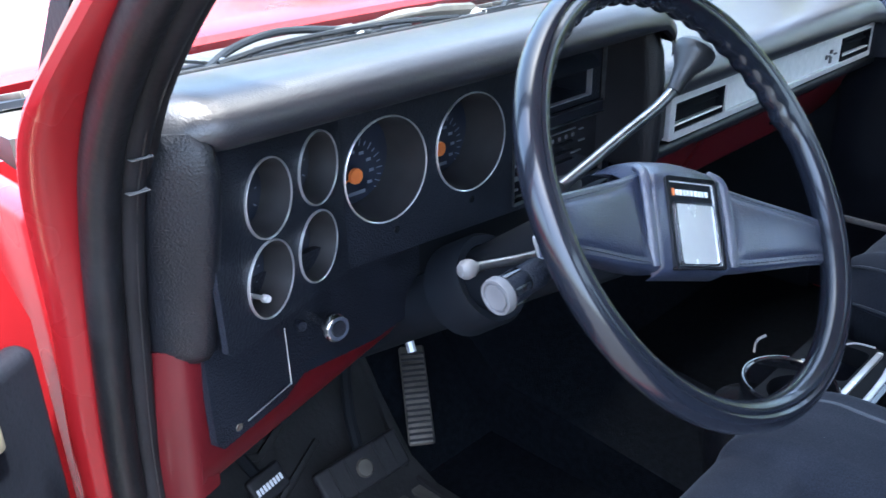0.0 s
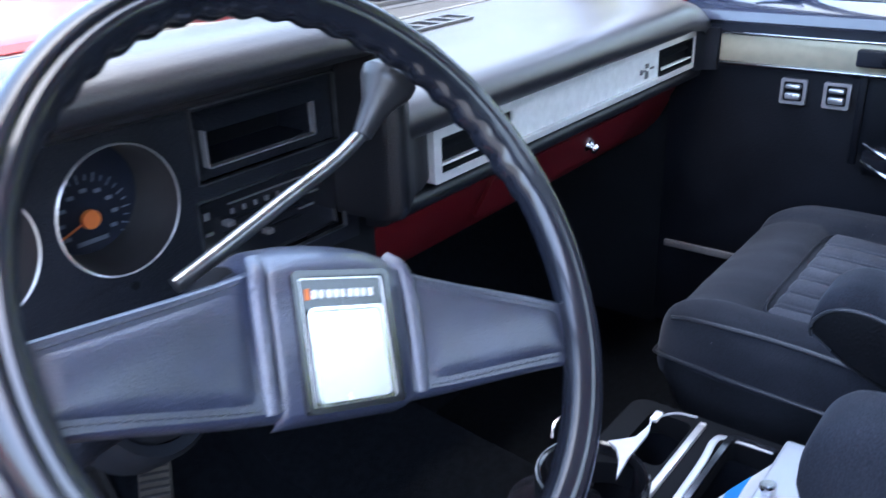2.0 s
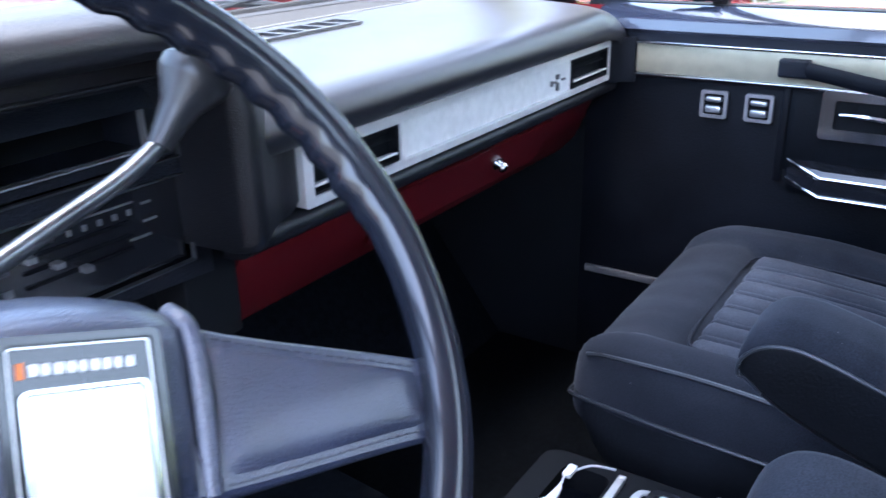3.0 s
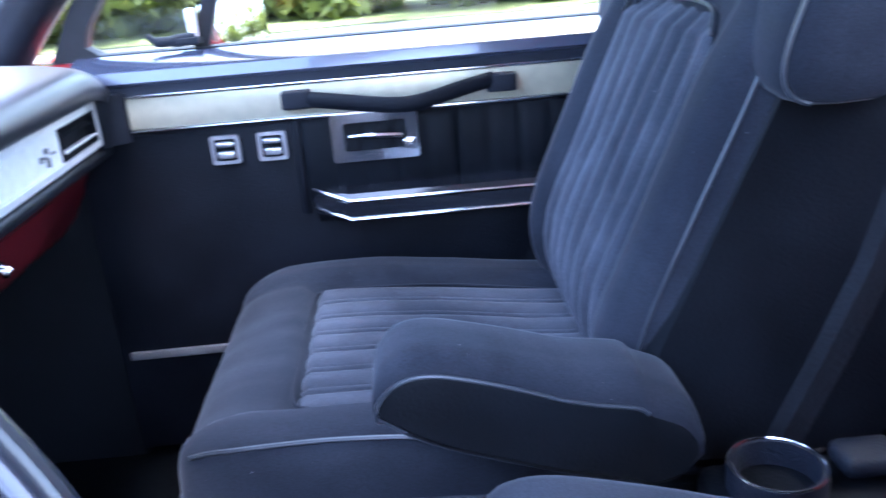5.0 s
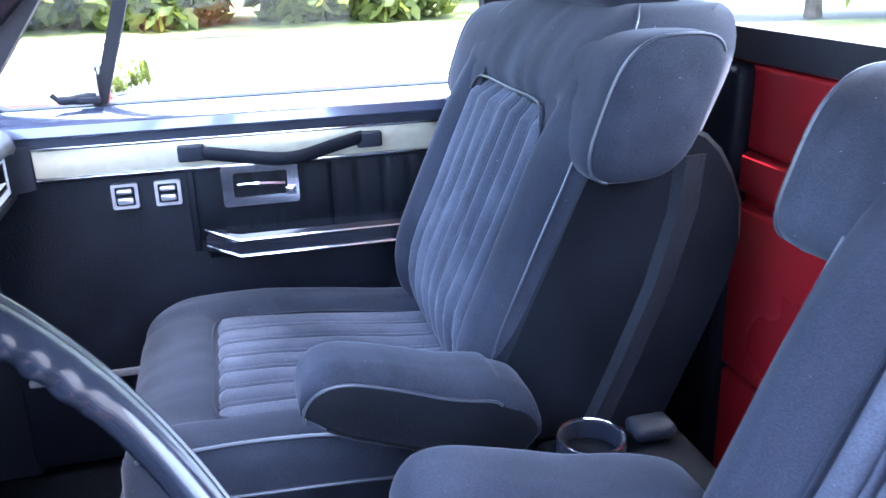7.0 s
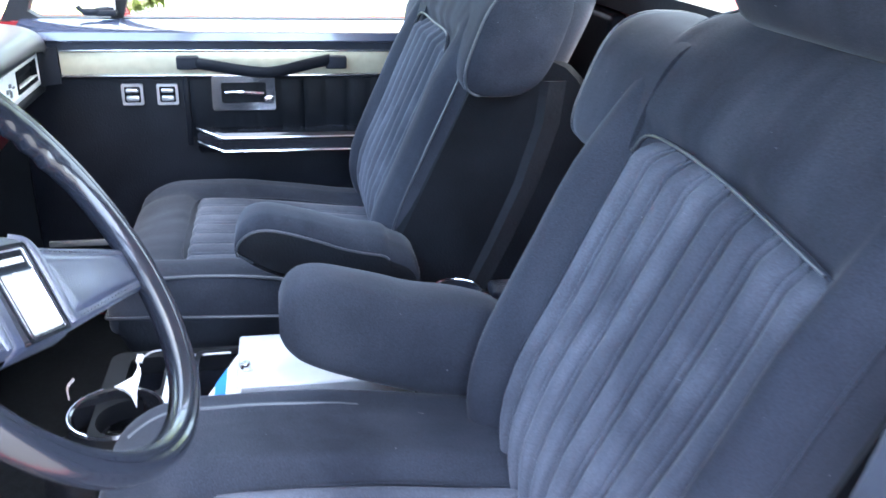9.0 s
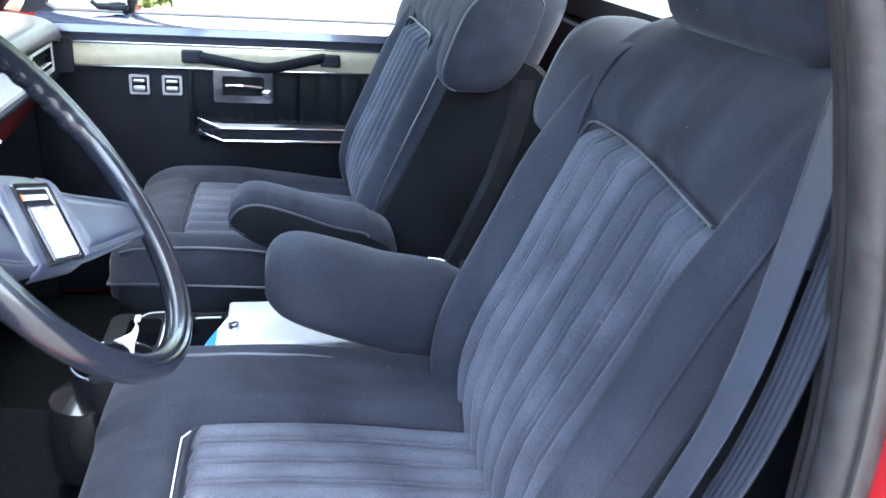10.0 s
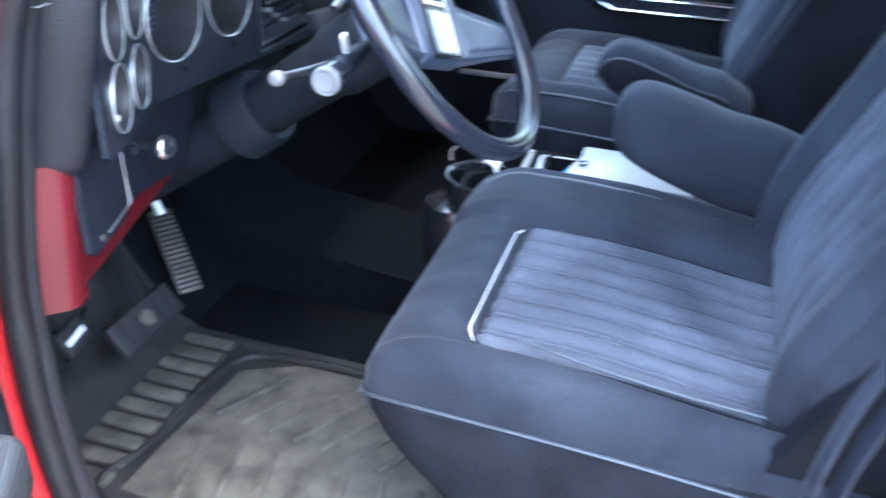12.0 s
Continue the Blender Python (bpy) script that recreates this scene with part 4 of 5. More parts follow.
part("badge_rim", moved(plate(rect(-0.0268, -0.0376, 0.0268, 0.0178, 0.004), [rect(-0.0252, -0.0366, 0.0252, 0.0162, 0.003)], 0.002, Matrix.Translation((0, 0, 0.0022))), M_E), CHROME, emb, "bright rim of the plate")
part("badge_plate", moved(plate(rect(-0.0246, -0.0362, 0.0246, 0.0156, 0.003), [], 0.002, Matrix.Translation((0, 0, 0.0012))), M_E), BADGE, emb, "bright silver plate")
for k in range(9):
    part("badge_bar", moved(box((-0.0215 + 0.0050 * k, 0.0232, -0.001), (-0.0178 + 0.0050 * k - 0.0006 * (k % 3 == 1), 0.0282, 0.0007), 0.0003), M_E), SATIN, emb)
part("badge_spot", moved(box((-0.0262, 0.0225, -0.001), (-0.0235, 0.0290, 0.0007)), M_E), ORANGE, emb, "small orange mark")
part("hub", lathe([(0.02, -0.046), (0.040, -0.050), (0.048, -0.07), (0.040, -0.085), (0.02, -0.085)], 24, M_W), PLASTIC, wheel)

col = thing("steering_column", "black steering column with levers", "steering column", at=WC)
M_C = Matrix.Translation(-WC) @ axes(wu_, wv_, wn_, WC)
part("column_jacket", lathe([(0.01, -0.086), (0.044, -0.088), (0.047, -0.10), (0.047, -0.16), (0.040, -0.18), (0.034, -0.60), (0.01, -0.60)], 28, M_C), COLUMN, col)
part("column_collar", lathe([(0.040, -0.292), (0.050, -0.289), (0.054, -0.297), (0.056, -0.345), (0.050, -0.35), (0.045, -0.34)], 32, M_C, hollow=True), COLUMN, col)
part("column_cap", lathe([(0.001, 0.022), (0.018, 0.021), (0.021, 0.016), (0.022, 0.0)], 20, M_C @ Matrix.Translation((0.02, 0.045, -0.165)) @ pose(0, 0, 0, -70)), COLUMN, col)


def rel(*p):
    return Vector(p) - WC


lev = part("gear_lever", tube(smooth_path([rel(-0.480, 1.225, 1.150), rel(-0.44, 1.222, 1.163), rel(-0.385, 1.219, 1.181), rel(-0.340, 1.214, 1.197), rel(-0.312, 1.211, 1.212)], 4), 0.0058, 10), LEVER, col, "worn chrome gear lever")
part("gear_knob", lathe([(0.004, -0.002), (0.0075, 0.0), (0.009, 0.012), (0.012, 0.026), (0.020, 0.040), (0.0215, 0.044), (0.0215, 0.050), (0.017, 0.055), (0.006, 0.057), (0.001, 0.057)], 20, facing(rel(-0.314, 1.211, 1.210), (0.66, -0.05, 0.75))), KNOB, lev, "black flared knob")
tl = part("tilt_lever", tube([rel(-0.47, 1.215, 1.088), rel(-0.53, 1.235, 1.09), rel(-0.572, 1.250, 1.092)], [0.0055, 0.0045, 0.0045], 10), LEVER, col)
part("lever_ball", lathe([(0.001, 0.009), (0.006, 0.008), (0.009, 0.004), (0.0095, 0.0), (0.0085, -0.005), (0.0045, -0.011)], 16, facing(rel(-0.579, 1.252, 1.092), (-0.9, 0.2, 0.05))), GREYP, tl)
BAR = facing(rel(-0.485, 1.165, 1.128), (-0.997, 0.005, -0.072))
ts = part("turn_lever", lathe([(0.001, 0.0), (0.0085, 0.0), (0.0085, 0.055), (0.0105, 0.062), (0.0115, 0.100), (0.0128, 0.104), (0.0128, 0.118), (0.0110, 0.121), (0.0135, 0.125), (0.0135, 0.150), (0.001, 0.150)], 20, BAR), PLASTIC, col, "stubby turn signal lever")
part("lever_cap", lathe([(0.001, 0.1545), (0.0105, 0.1545), (0.0112, 0.1525), (0.0122, 0.1525), (0.0128, 0.1545), (0.0150, 0.1545), (0.0158, 0.152), (0.0158, 0.147), (0.012, 0.147)], 24, BAR), GREYP, ts, "grey end cap")
for k in range(5):
    part("barrel_flat", moved(box((-0.003, -0.0005, 0.126), (0.003, 0.0012, 0.144), 0.0005), BAR @ Matrix.Rotation(radians(72 * k), 4, 'Z') @ Matrix.Translation((0, 0.0132, 0))), GLOSSBLK, ts)
part("lever_tab", moved(box((-0.006, -0.0035, 0), (0.004, 0.0035, 0.024), 0.002), Matrix.Translation(rel(-0.578, 1.166, 1.132)) @ pose(0, 0, 0, 0, -20, 0)), BADGE, ts)

# ================= seats =================
SEATS = {
    # neg/pos: half widths; round_*: how far the front corners draw in; c, hw: the pleated insets
    "passenger_seat": dict(neg=0.252, pos=0.268, round_neg=0.055, round_pos=0.10, start=1.05, ahead=0.0, c=0.0, hw=0.168, fy=0.0, bc=0.005, bhw=0.165, slope=0.44, bulge=0.030, tuck=0.040, arm_ahead=0.0, arm_up=0.0),
    "driver_seat": dict(neg=0.272, pos=0.296, round_neg=0.035, round_pos=0.045, start=1.08, ahead=0.020, c=-0.058, hw=0.157, fy=0.022, bc=-0.006, bhw=0.176, slope=0.46, bulge=0.046, tuck=0.026, arm_ahead=0.036, arm_up=0.020),
}


def cushion_base(y):
    base = 0.795 + 0.034 * ease((y - 0.66) / 0.38)
    if y > 1.10:
        base -= 0.055 * (1 - math.sqrt(max(0.0, 1 - min((y - 1.10) / 0.0966, 1) ** 2)))
    return base


def pleat(u, n):
    """Height, 0 to 1, across n wide pleats parted by narrow stitched ridges."""
    ph = (u * (n - 0.20)) % 1.0
    if ph < 0.80:
        return math.sqrt(max(0.0, 1 - abs(2 * ph / 0.80 - 1) ** 2.1))
    return 0.80 * math.sqrt(max(0.0, 1 - abs(2 * (ph - 0.80) / 0.20 - 1) ** 2.4))


def steps(stops, n):
    """n values spread evenly between each pair of stops."""
    return [a + (b - a) * k / n for a, b in zip(stops, stops[1:]) for k in range(n)] + [stops[-1]]


def crease(x, y, z, size):
    """Small unevenness of stuffed cloth."""
    return size * (noise.noise(Vector((x * 7, y * 6, z * 6))) + 0.5 * noise.noise(Vector((x * 26, y * 17, z * 17 + 4))))


def make_seat(name, label, arm_side):
    s = thing(name, label, "seat", group="bucket seats")
    q = SEATS[name]
    c, fy, slope, driver_one = q["c"], q["fy"], q["slope"], name == "driver_seat"

    def line(z):
        """y of the backrest's front line at a height."""
        t = max(0.0, (0.965 - z) / 0.115)
        return 0.752 - slope * (z - 0.90) - q["tuck"] * t * t

    def half(sx, y):
        """Half width of the cushion on one side."""
        t = min(max(0.0, (y - q["start"]) / (1.1966 - q["start"])), 1.0)
        return q["neg" if sx < 0 else "pos"] - q["round_neg" if sx < 0 else "round_pos"] * (1 - math.sqrt(1 - t * t))

    def fore(y):
        return y + q["ahead"] * ease((y - 0.92) / 0.16)

    def waist(z):
        """How far the backrest draws in towards its foot."""
        t = max(0.0, min(1.2, (1.0 - z) / 0.2))
        return 0.040 * t * t

    # cushion: cross-sections along y
    secs = []
    for y in steps([0.66, 0.74, 0.90, 1.04, 1.09, 1.145, 1.18], 5) + [1.187, 1.192, 1.195, 1.1965]:
        base = cushion_base(y)
        wl, wr = half(-1, y), half(1, y)
        top = []
        for k in range(65):
            u = -1 + 2 * k / 64
            x = u * (wl if u < 0 else wr)
            z = base + max(0.032 * ease((abs(x - c) - q["hw"] + 0.006) / 0.035), 0.018 * ease((y - fy - 1.062) / 0.03))
            e = (abs(u) - 0.84) / 0.16
            if e > 0:
                z -= 0.042 * (1 - math.sqrt(max(0.0, 1 - e * e)))
            top.append(Vector((x, fore(y), z + crease(x, y, 0.3 if driver_one else 0.9, 0.0030))))
        low = min(base - 0.030, 0.80)
        foot = min(0.774, low - 0.004)
        secs.append(top + [Vector((wr, fore(y), low)), Vector((wr * 1.006, fore(y), foot)), Vector((wr * 0.97, fore(y), 0.735)), Vector((-wl * 0.97, fore(y), 0.735)), Vector((-wl * 1.006, fore(y), foot)), Vector((-wl, fore(y), low))])
    part("cushion", loft(secs), VELOUR, s, "dark blue-grey velour seat cushion", sharp=60)
    # pleated inset
    n, per = (8, 30) if driver_one else (7, 30)
    secs = []
    for y in steps([0.70, 0.86, 1.03, 1.06], 4) + [1.066, 1.070, 1.073, 1.076]:
        fade = 1 - ease((y - 1.060) / 0.018)
        hw = q["hw"] - 0.030 * (1 - fade) ** 2
        row = []
        for k in range(n * per + 1):
            u = k / (n * per)
            x = c + (2 * u - 1) * hw
            row.append(Vector((x, y + fy * ease((y - 0.98) / 0.05), cushion_base(y) - 0.004 + pleat(u, n) * 0.0195 * fade + crease(x, y * 2.0, 0.5, 0.0020) * fade)))
        secs.append(row)
    part("cushion_inset", loft(secs, wrap=False), VELOUR_LIT, s, "pleated velour inset in a lit tone", sharp=70)
    zf = 0.835
    hw = q["hw"]
    front = [(-hw + 0.001, 0.70, -0.034), (-hw + 0.001, 0.80, -0.0175), (-hw, 0.90, -0.004), (-hw, 1.00, 0.0015), (-hw + 0.005, 1.055, 0.003), (-hw + 0.034, 1.076, 0.004)]
    front = front + [(0, 1.078, 0.004)] + [(-x, y, dz) for x, y, dz in front[::-1]]
    part("inset_seam", tube(smooth_path([(c + x, y + fy * ease((y - 0.98) / 0.05), zf + dz) for x, y, dz in front], 5), 0.0022, 6), VELOUR, s)
    if driver_one:
        part("worn_welt", tube(smooth_path([(c - hw + 0.012, 1.072 + fy, zf + 0.003), (c - hw + 0.030, 1.081 + fy, zf + 0.006), (c - 0.10, 1.082 + fy, zf + 0.007), (c + 0.10, 1.083 + fy, zf + 0.007), (c + hw - 0.028, 1.080 + fy, zf + 0.006), (c + hw - 0.008, 1.066 + fy, zf + 0.003)], 5), 0.0010, 8), PAPER, s, "worn pale welt along the inset")
        part("bolster_seam", tube(smooth_path([(-q["neg"] + 0.050, 0.74, 0.829), (-q["neg"] + 0.047, 0.86, 0.840), (-q["neg"] + 0.051, 0.97, 0.852), (-q["neg"] + 0.060, 1.03, 0.858)], 5), 0.0020, 6), PIPING, s)
    w0 = q["neg" if arm_side < 0 else "pos"]
    inset, lift = (0.060, 0.0300) if driver_one else (0.008, 0.0190)
    part("cushion_piping", tube(smooth_path([(arm_side * (w0 - inset - (0.050 if driver_one else 0.030) * ease((0.98 - y) / 0.3) * (1 if driver_one else -1) - 0.030 * ease((y - 1.12) / 0.08)), fore(y), cushion_base(y) + lift) for y in (0.70, 0.78, 0.86, 0.94, 1.02, 1.08, 1.12, 1.15, 1.172)], 4), 0.0026, 6), PIPING, s)

    def pipe_side(sx):
        return [(sx * half(sx, y) * 1.011, fore(y) + d, z) for y, z, d in ((0.70, 0.756, 0), (0.90, 0.772, 0), (1.06, 0.780, 0), (1.12, 0.780, 0), (1.165, 0.774, 0.002), (1.186, 0.768, 0.003), (1.1955, 0.763, 0.004))]

    across = [(k * 0.035, fore(1.1966) + 0.0035, 0.762) for k in range(-5, 6)]
    part("cushion_piping", tube(smooth_path(pipe_side(-1) + across + pipe_side(1)[::-1], 5), 0.0026, 6), PIPING, s)
    # dark skirt band round the foot of the cushion
    rows = (0.66, 0.90, 1.05, 1.10, 1.13, 1.155, 1.172, 1.185, 1.193, 1.1966)
    way = [(-half(-1, y) * 1.007, fore(y)) for y in rows] + [(-0.10, fore(1.199)), (0.10, fore(1.199))] + [(half(1, y) * 1.007, fore(y)) for y in rows[::-1]]
    skirt = [[Vector((x * k, y - (1 - k) * 0.85, z)) for z, k in ((0.776, 0.985), (0.772, 1.0), (0.74, 0.992), (0.70, 0.972), (0.65, 0.935), (0.60, 0.89), (0.575, 0.85), (0.60, 0.82), (0.74, 0.90))] for x, y in way]
    part("cushion_skirt", loft(skirt), SKIRT, s, "dark seat skirt")
    # backrest

    def drop(x):
        """The inset's top edge falls towards the door on the driver's seat."""
        return 0.014 * ease((bc - x) / bhw) if driver_one else 0.0

    bc, bhw = q["bc"], q["bhw"]
    secs = []
    for z in steps([0.74, 0.80, 0.90, 1.05, 1.19, 1.25, 1.32], 5) + [1.330, 1.337, 1.342, 1.344]:
        y0 = line(z)
        t = max(0.0, (z - 1.24) / 0.105)
        shrink = 1 - math.sqrt(max(0.0, 1 - min(t, 1.0) ** 2.4))
        w = 0.268 - 0.07 * shrink - waist(z)
        y0 -= 0.070 * shrink
        depth = 0.185 - 0.10 * shrink
        front = []
        for k in range(65):
            u = -1 + 2 * k / 64
            x = u * w
            side = q["bulge"] * ease((abs(x - bc) - bhw + 0.006) / 0.045)
            y = y0 + max(side * (1 - 0.45 * ease((z - 1.15) / 0.12)), 0.020 * ease((z + drop(x) - 1.206) / 0.04)) - 0.014
            y -= 0.008 * (1 - ease((abs(x - bc) - bhw + 0.016) / 0.012)) * (1 - ease((z + drop(x) - 1.185) / 0.015))
            e = (abs(u) - 0.80) / 0.20
            if e > 0:
                y -= 0.052 * (1 - math.sqrt(max(0.0, 1 - e * e)))
            front.append(Vector((x, y + crease(x, 0.2, z, 0.0035), z)))
        yr = y0 - depth
        secs.append(front + [Vector((w * 0.995, y0 - 0.09, z)), Vector((w * 0.97, yr + 0.03, z)), Vector((w * 0.90, yr, z)), Vector((-w * 0.90, yr, z)), Vector((-w * 0.97, yr + 0.03, z)), Vector((-w * 0.995, y0 - 0.09, z))])
    part("backrest", loft(secs), VELOUR, s, "tall dark blue-grey velour backrest", sharp=60)
    secs = []
    for z in steps([0.79, 0.90, 1.05, 1.19, 1.20], 4) + [1.206, 1.211, 1.215, 1.218]:
        fade = 1 - ease((z - 1.192) / 0.026)
        hw = bhw - 0.028 * (1 - fade) ** 2 - 0.5 * waist(z)
        row = []
        for k in range(n * per + 1):
            u = k / (n * per)
            x = bc + (2 * u - 1) * (bhw + 0.008 * ease((z - 0.95) / 0.15) - 0.5 * waist(z) if driver_one and u < 0.5 else hw)
            zz = z - drop(x) * ease((z - 1.0) / 0.19)
            row.append(Vector((x, line(zz) - 0.016 - 0.008 * fade + pleat(u, n) * 0.0285 * fade + crease(x, 0.7, z * 2.0, 0.0022) * fade, zz)))
        secs.append(row)
    part("backrest_inset", loft(secs, wrap=False), VELOUR_LIT, s, "pleated velour inset in a lit tone", sharp=70)
    top = [(bc + x, line(z) - 0.004 + d, z) for x, z, d in ((-bhw - 0.003, 0.95, 0.0), (-bhw - 0.003, 1.15, 0.0), (-bhw + 0.005, 1.195, 0.003), (-bhw + 0.035, 1.220, 0.006), (0.0, 1.221, 0.006), (bhw - 0.035, 1.220, 0.006), (bhw - 0.005, 1.195, 0.003), (bhw + 0.003, 1.15, 0.0), (bhw + 0.003, 0.95, 0.0))]
    if driver_one:
        top = [(bc - bhw - 0.010, line(0.95) - 0.006, 0.95), (bc - bhw - 0.010, line(1.12) - 0.006, 1.12), (bc - bhw - 0.009, line(1.19) - 0.002, 1.19), (bc - bhw - 0.006, line(1.205) + 0.002, 1.205), (bc, line(1.221) + 0.002, 1.221)] + top[5:]
    part("inset_seam", tube(smooth_path(top, 5), 0.0020, 6), VELOUR, s)
    part("inset_piping", tube(smooth_path([(x, y + 0.003, z + 0.001) for x, y, z in top[3 if driver_one else 2:7]], 5), 0.0017, 6), PIPING, s)
    for sx in (-1, 1):
        edge = [(sx * (0.262 - 0.8 * waist(z)), line(z) + q["bulge"] - 0.042 - d, z) for z, d in ((0.84, 0.004), (0.92, 0.002), (1.04, 0.0), (1.14, 0.0))] + [(sx * 0.262, line(1.21) - 0.030 + q["bulge"] * 0.65, 1.21), (sx * 0.256, line(1.26) - 0.034 + q["bulge"] * 0.55, 1.262), (sx * 0.236, line(1.315) - 0.034, 1.320), (sx * 0.19, line(1.34) - 0.050, 1.345)]
        part("back_piping", tube(smooth_path(edge, 5), 0.0020, 6), VELOUR if driver_one and sx < 0 else PIPING, s)
        # lower side and rear panels
        side = [[Vector((sx * x, y - slope * (z - 0.90), z)) for x, y in ((0.258, 0.726), (0.2708, 0.716), (0.2705, 0.440 + f), (0.250, 0.425 + f))] for z, f in ((0.80, 0.0), (0.85, 0.0), (0.90, 0.0), (0.95, 0.0), (1.00, 0.004), (1.05, 0.016), (1.10, 0.042), (1.14, 0.076), (1.17, 0.108), (1.19, 0.138), (1.20, 0.165))]
        part("side_panel", loft(side), VELOUR_SIDE, s)
        rearp = [[Vector((sx * x, y - slope * (z - 0.90), z)) for x, y in ((0.240, 0.575 + f), (0.266, 0.572 + f), (0.278, 0.552 + f), (0.272, 0.522 + f), (0.240, 0.512 + f))] for z, f in ((0.80, 0.0), (0.85, 0.0), (0.90, 0.0), (1.00, 0.004), (1.10, 0.02), (1.17, 0.045))]
        part("rear_bolster", loft(rearp), SKIRT, s)
        if driver_one and sx != arm_side:
            continue
        # upper side wing
        wy, wz = line(1.23) - (0.060 if driver_one else 0.066), 1.238
        secs, out = [], 0.040 if driver_one else 0.0

        def wing_ring(x, k, span):
            ring = []
            for a in span:
                ey, ez = 0.070 * k * math.copysign(abs(math.cos(a)) ** 0.62, math.cos(a)), 0.086 * k * math.copysign(abs(math.sin(a)) ** 0.62, math.sin(a))
                ring.append(Vector((sx * (x + out), wy + ey - 0.36 * ez, wz + ez)))
            return ring

        full = [2 * math.pi * k / 32 for k in range(32)]
        for x, k in ((0.140, 0.90), (0.235, 0.97), (0.285, 1.0), (0.306, 0.985), (0.313, 0.955), (0.311, 0.90)):
            secs.append(wing_ring(x, k, full))
        wing_ob = part("side_wing", loft(secs), VELOUR, s, "padded velour wing")
        face = [wing_ring(x, k, full) for x, k in ((0.303, 0.955), (0.314, 0.945), (0.321, 0.85), (0.325, 0.60), (0.326, 0.25), (0.3262, 0.02))]
        part("wing_side", loft(face), VELOUR, wing_ob)
        part("wing_piping", tube(wing_ring(0.3125, 0.968, [radians(-75 + 7 * k) for k in range(32)]), 0.0022, 6), PIPING, wing_ob)
    # headrest
    hr = box((-0.168, 0.405, 1.332), (0.168, 0.545, 1.50), 0.045, 6)
    h = part("headrest", hr, VELOUR, s, "velour headrest")
    for x in (-0.06, 0.06):
        part("headrest_post", tube([(x, 0.44, 1.28), (x, 0.43, 1.37)], 0.006, 8), CHROME, h)
    # armrest on the inner side
    a0 = arm_side * 0.305
    A0 = 0.665 if driver_one else 0.690
    dy, dz = q["arm_ahead"], q["arm_up"]
    low = 0.0 if driver_one else 0.017
    sections = [(A0, 0.888, 0.856), (A0 + 0.006, 0.908, 0.830 + low), (A0 + 0.02, 0.924, 0.812 + low), (A0 + 0.045, 0.936, 0.806 + low), (0.750, 0.947, 0.812 + low), (0.80, 0.955, 0.825 + low), (0.84, 0.967, 0.838 + low), (0.88, 0.978, 0.852 + low), (0.915, 0.986, 0.866 + low), (0.938, 0.986, 0.878 + low), (0.955, 0.979, 0.890 + low), (0.967, 0.966, 0.904 + 0.7 * low), (0.973, 0.948, 0.920 + 0.3 * low)]
    sections = [tuple(p) for p in smooth_path([(y + dy, zt + dz, zb + 0.4 * dz) for y, zt, zb in sections], 3)]
    secs = []
    for y, zt, zb in sections:
        m, h2 = (zt + zb) / 2, (zt - zb) / 2
        hw = 0.046 if y - dy < 0.95 else 0.046 - (y - dy - 0.95) * 0.5
        secs.append([Vector((a0 + hw * math.copysign(abs(math.cos(t)) ** 0.45, math.cos(t)), y, m + h2 * math.copysign(abs(math.sin(t)) ** 0.55, math.sin(t)))) for t in (2 * math.pi * k / 28 for k in range(28))])
    arm_ob = part("armrest", loft(secs), VELOUR, s, "padded velour armrest", sharp=50)
    if not driver_one:
        face, trace = [], []
        for y, zt, zb in sections[3:-2]:
            r = 0.020 + 0.010 * ease((0.93 - y) / 0.2)
            face.append([Vector((a0 + arm_side * dx, y, z)) for dx, z in ((0.040, zb + 0.010), (0.0478, zb + 0.018), (0.0482, zt - r - 0.008), (0.0455, zt - r))])
            trace.append((a0 + arm_side * 0.0472, y, zt - r))
        part("armrest_side", loft(face), VELOUR_SIDE, arm_ob, "black vinyl armrest side")
        y, zt, zb = sections[-1]
        part("armrest_piping", tube(smooth_path(trace[7::2] + [(a0 + arm_side * 0.043, y - 0.004, zt - 0.022), (a0 + arm_side * 0.043, y - 0.010, zb + 0.000), (a0 + arm_side * 0.044, y - 0.026, zb - 0.012)], 4), 0.0020, 6), PIPING, arm_ob)
    # base
    part("seat_base", box((-0.22, 0.62, 0.50), (0.22, 1.10, 0.66), 0.02), MATTE, s)
    for sx in (-1, 1):
        part("seat_rail", box((sx * 0.19 - 0.02, 0.60, FLOOR_Z), (sx * 0.19 + 0.02, 1.12, 0.51), 0.004), STEEL, s)
    part("recline_bracket", box((-arm_side * 0.262 - 0.008, 0.62, 0.70), (-arm_side * 0.262 + 0.008, 0.76, 0.78), 0.006), PLASTIC, s)
    return s


passenger = make_seat("passenger_seat", "dark blue-grey velour passenger bucket seat, pleated, with armrest", -1)
passenger.location = (0.446, 0, 0)
driver = make_seat("driver_seat", "dark blue-grey velour driver bucket seat, pleated, slightly worn", 1)
driver.location = (-0.425, -0.100, -0.012)

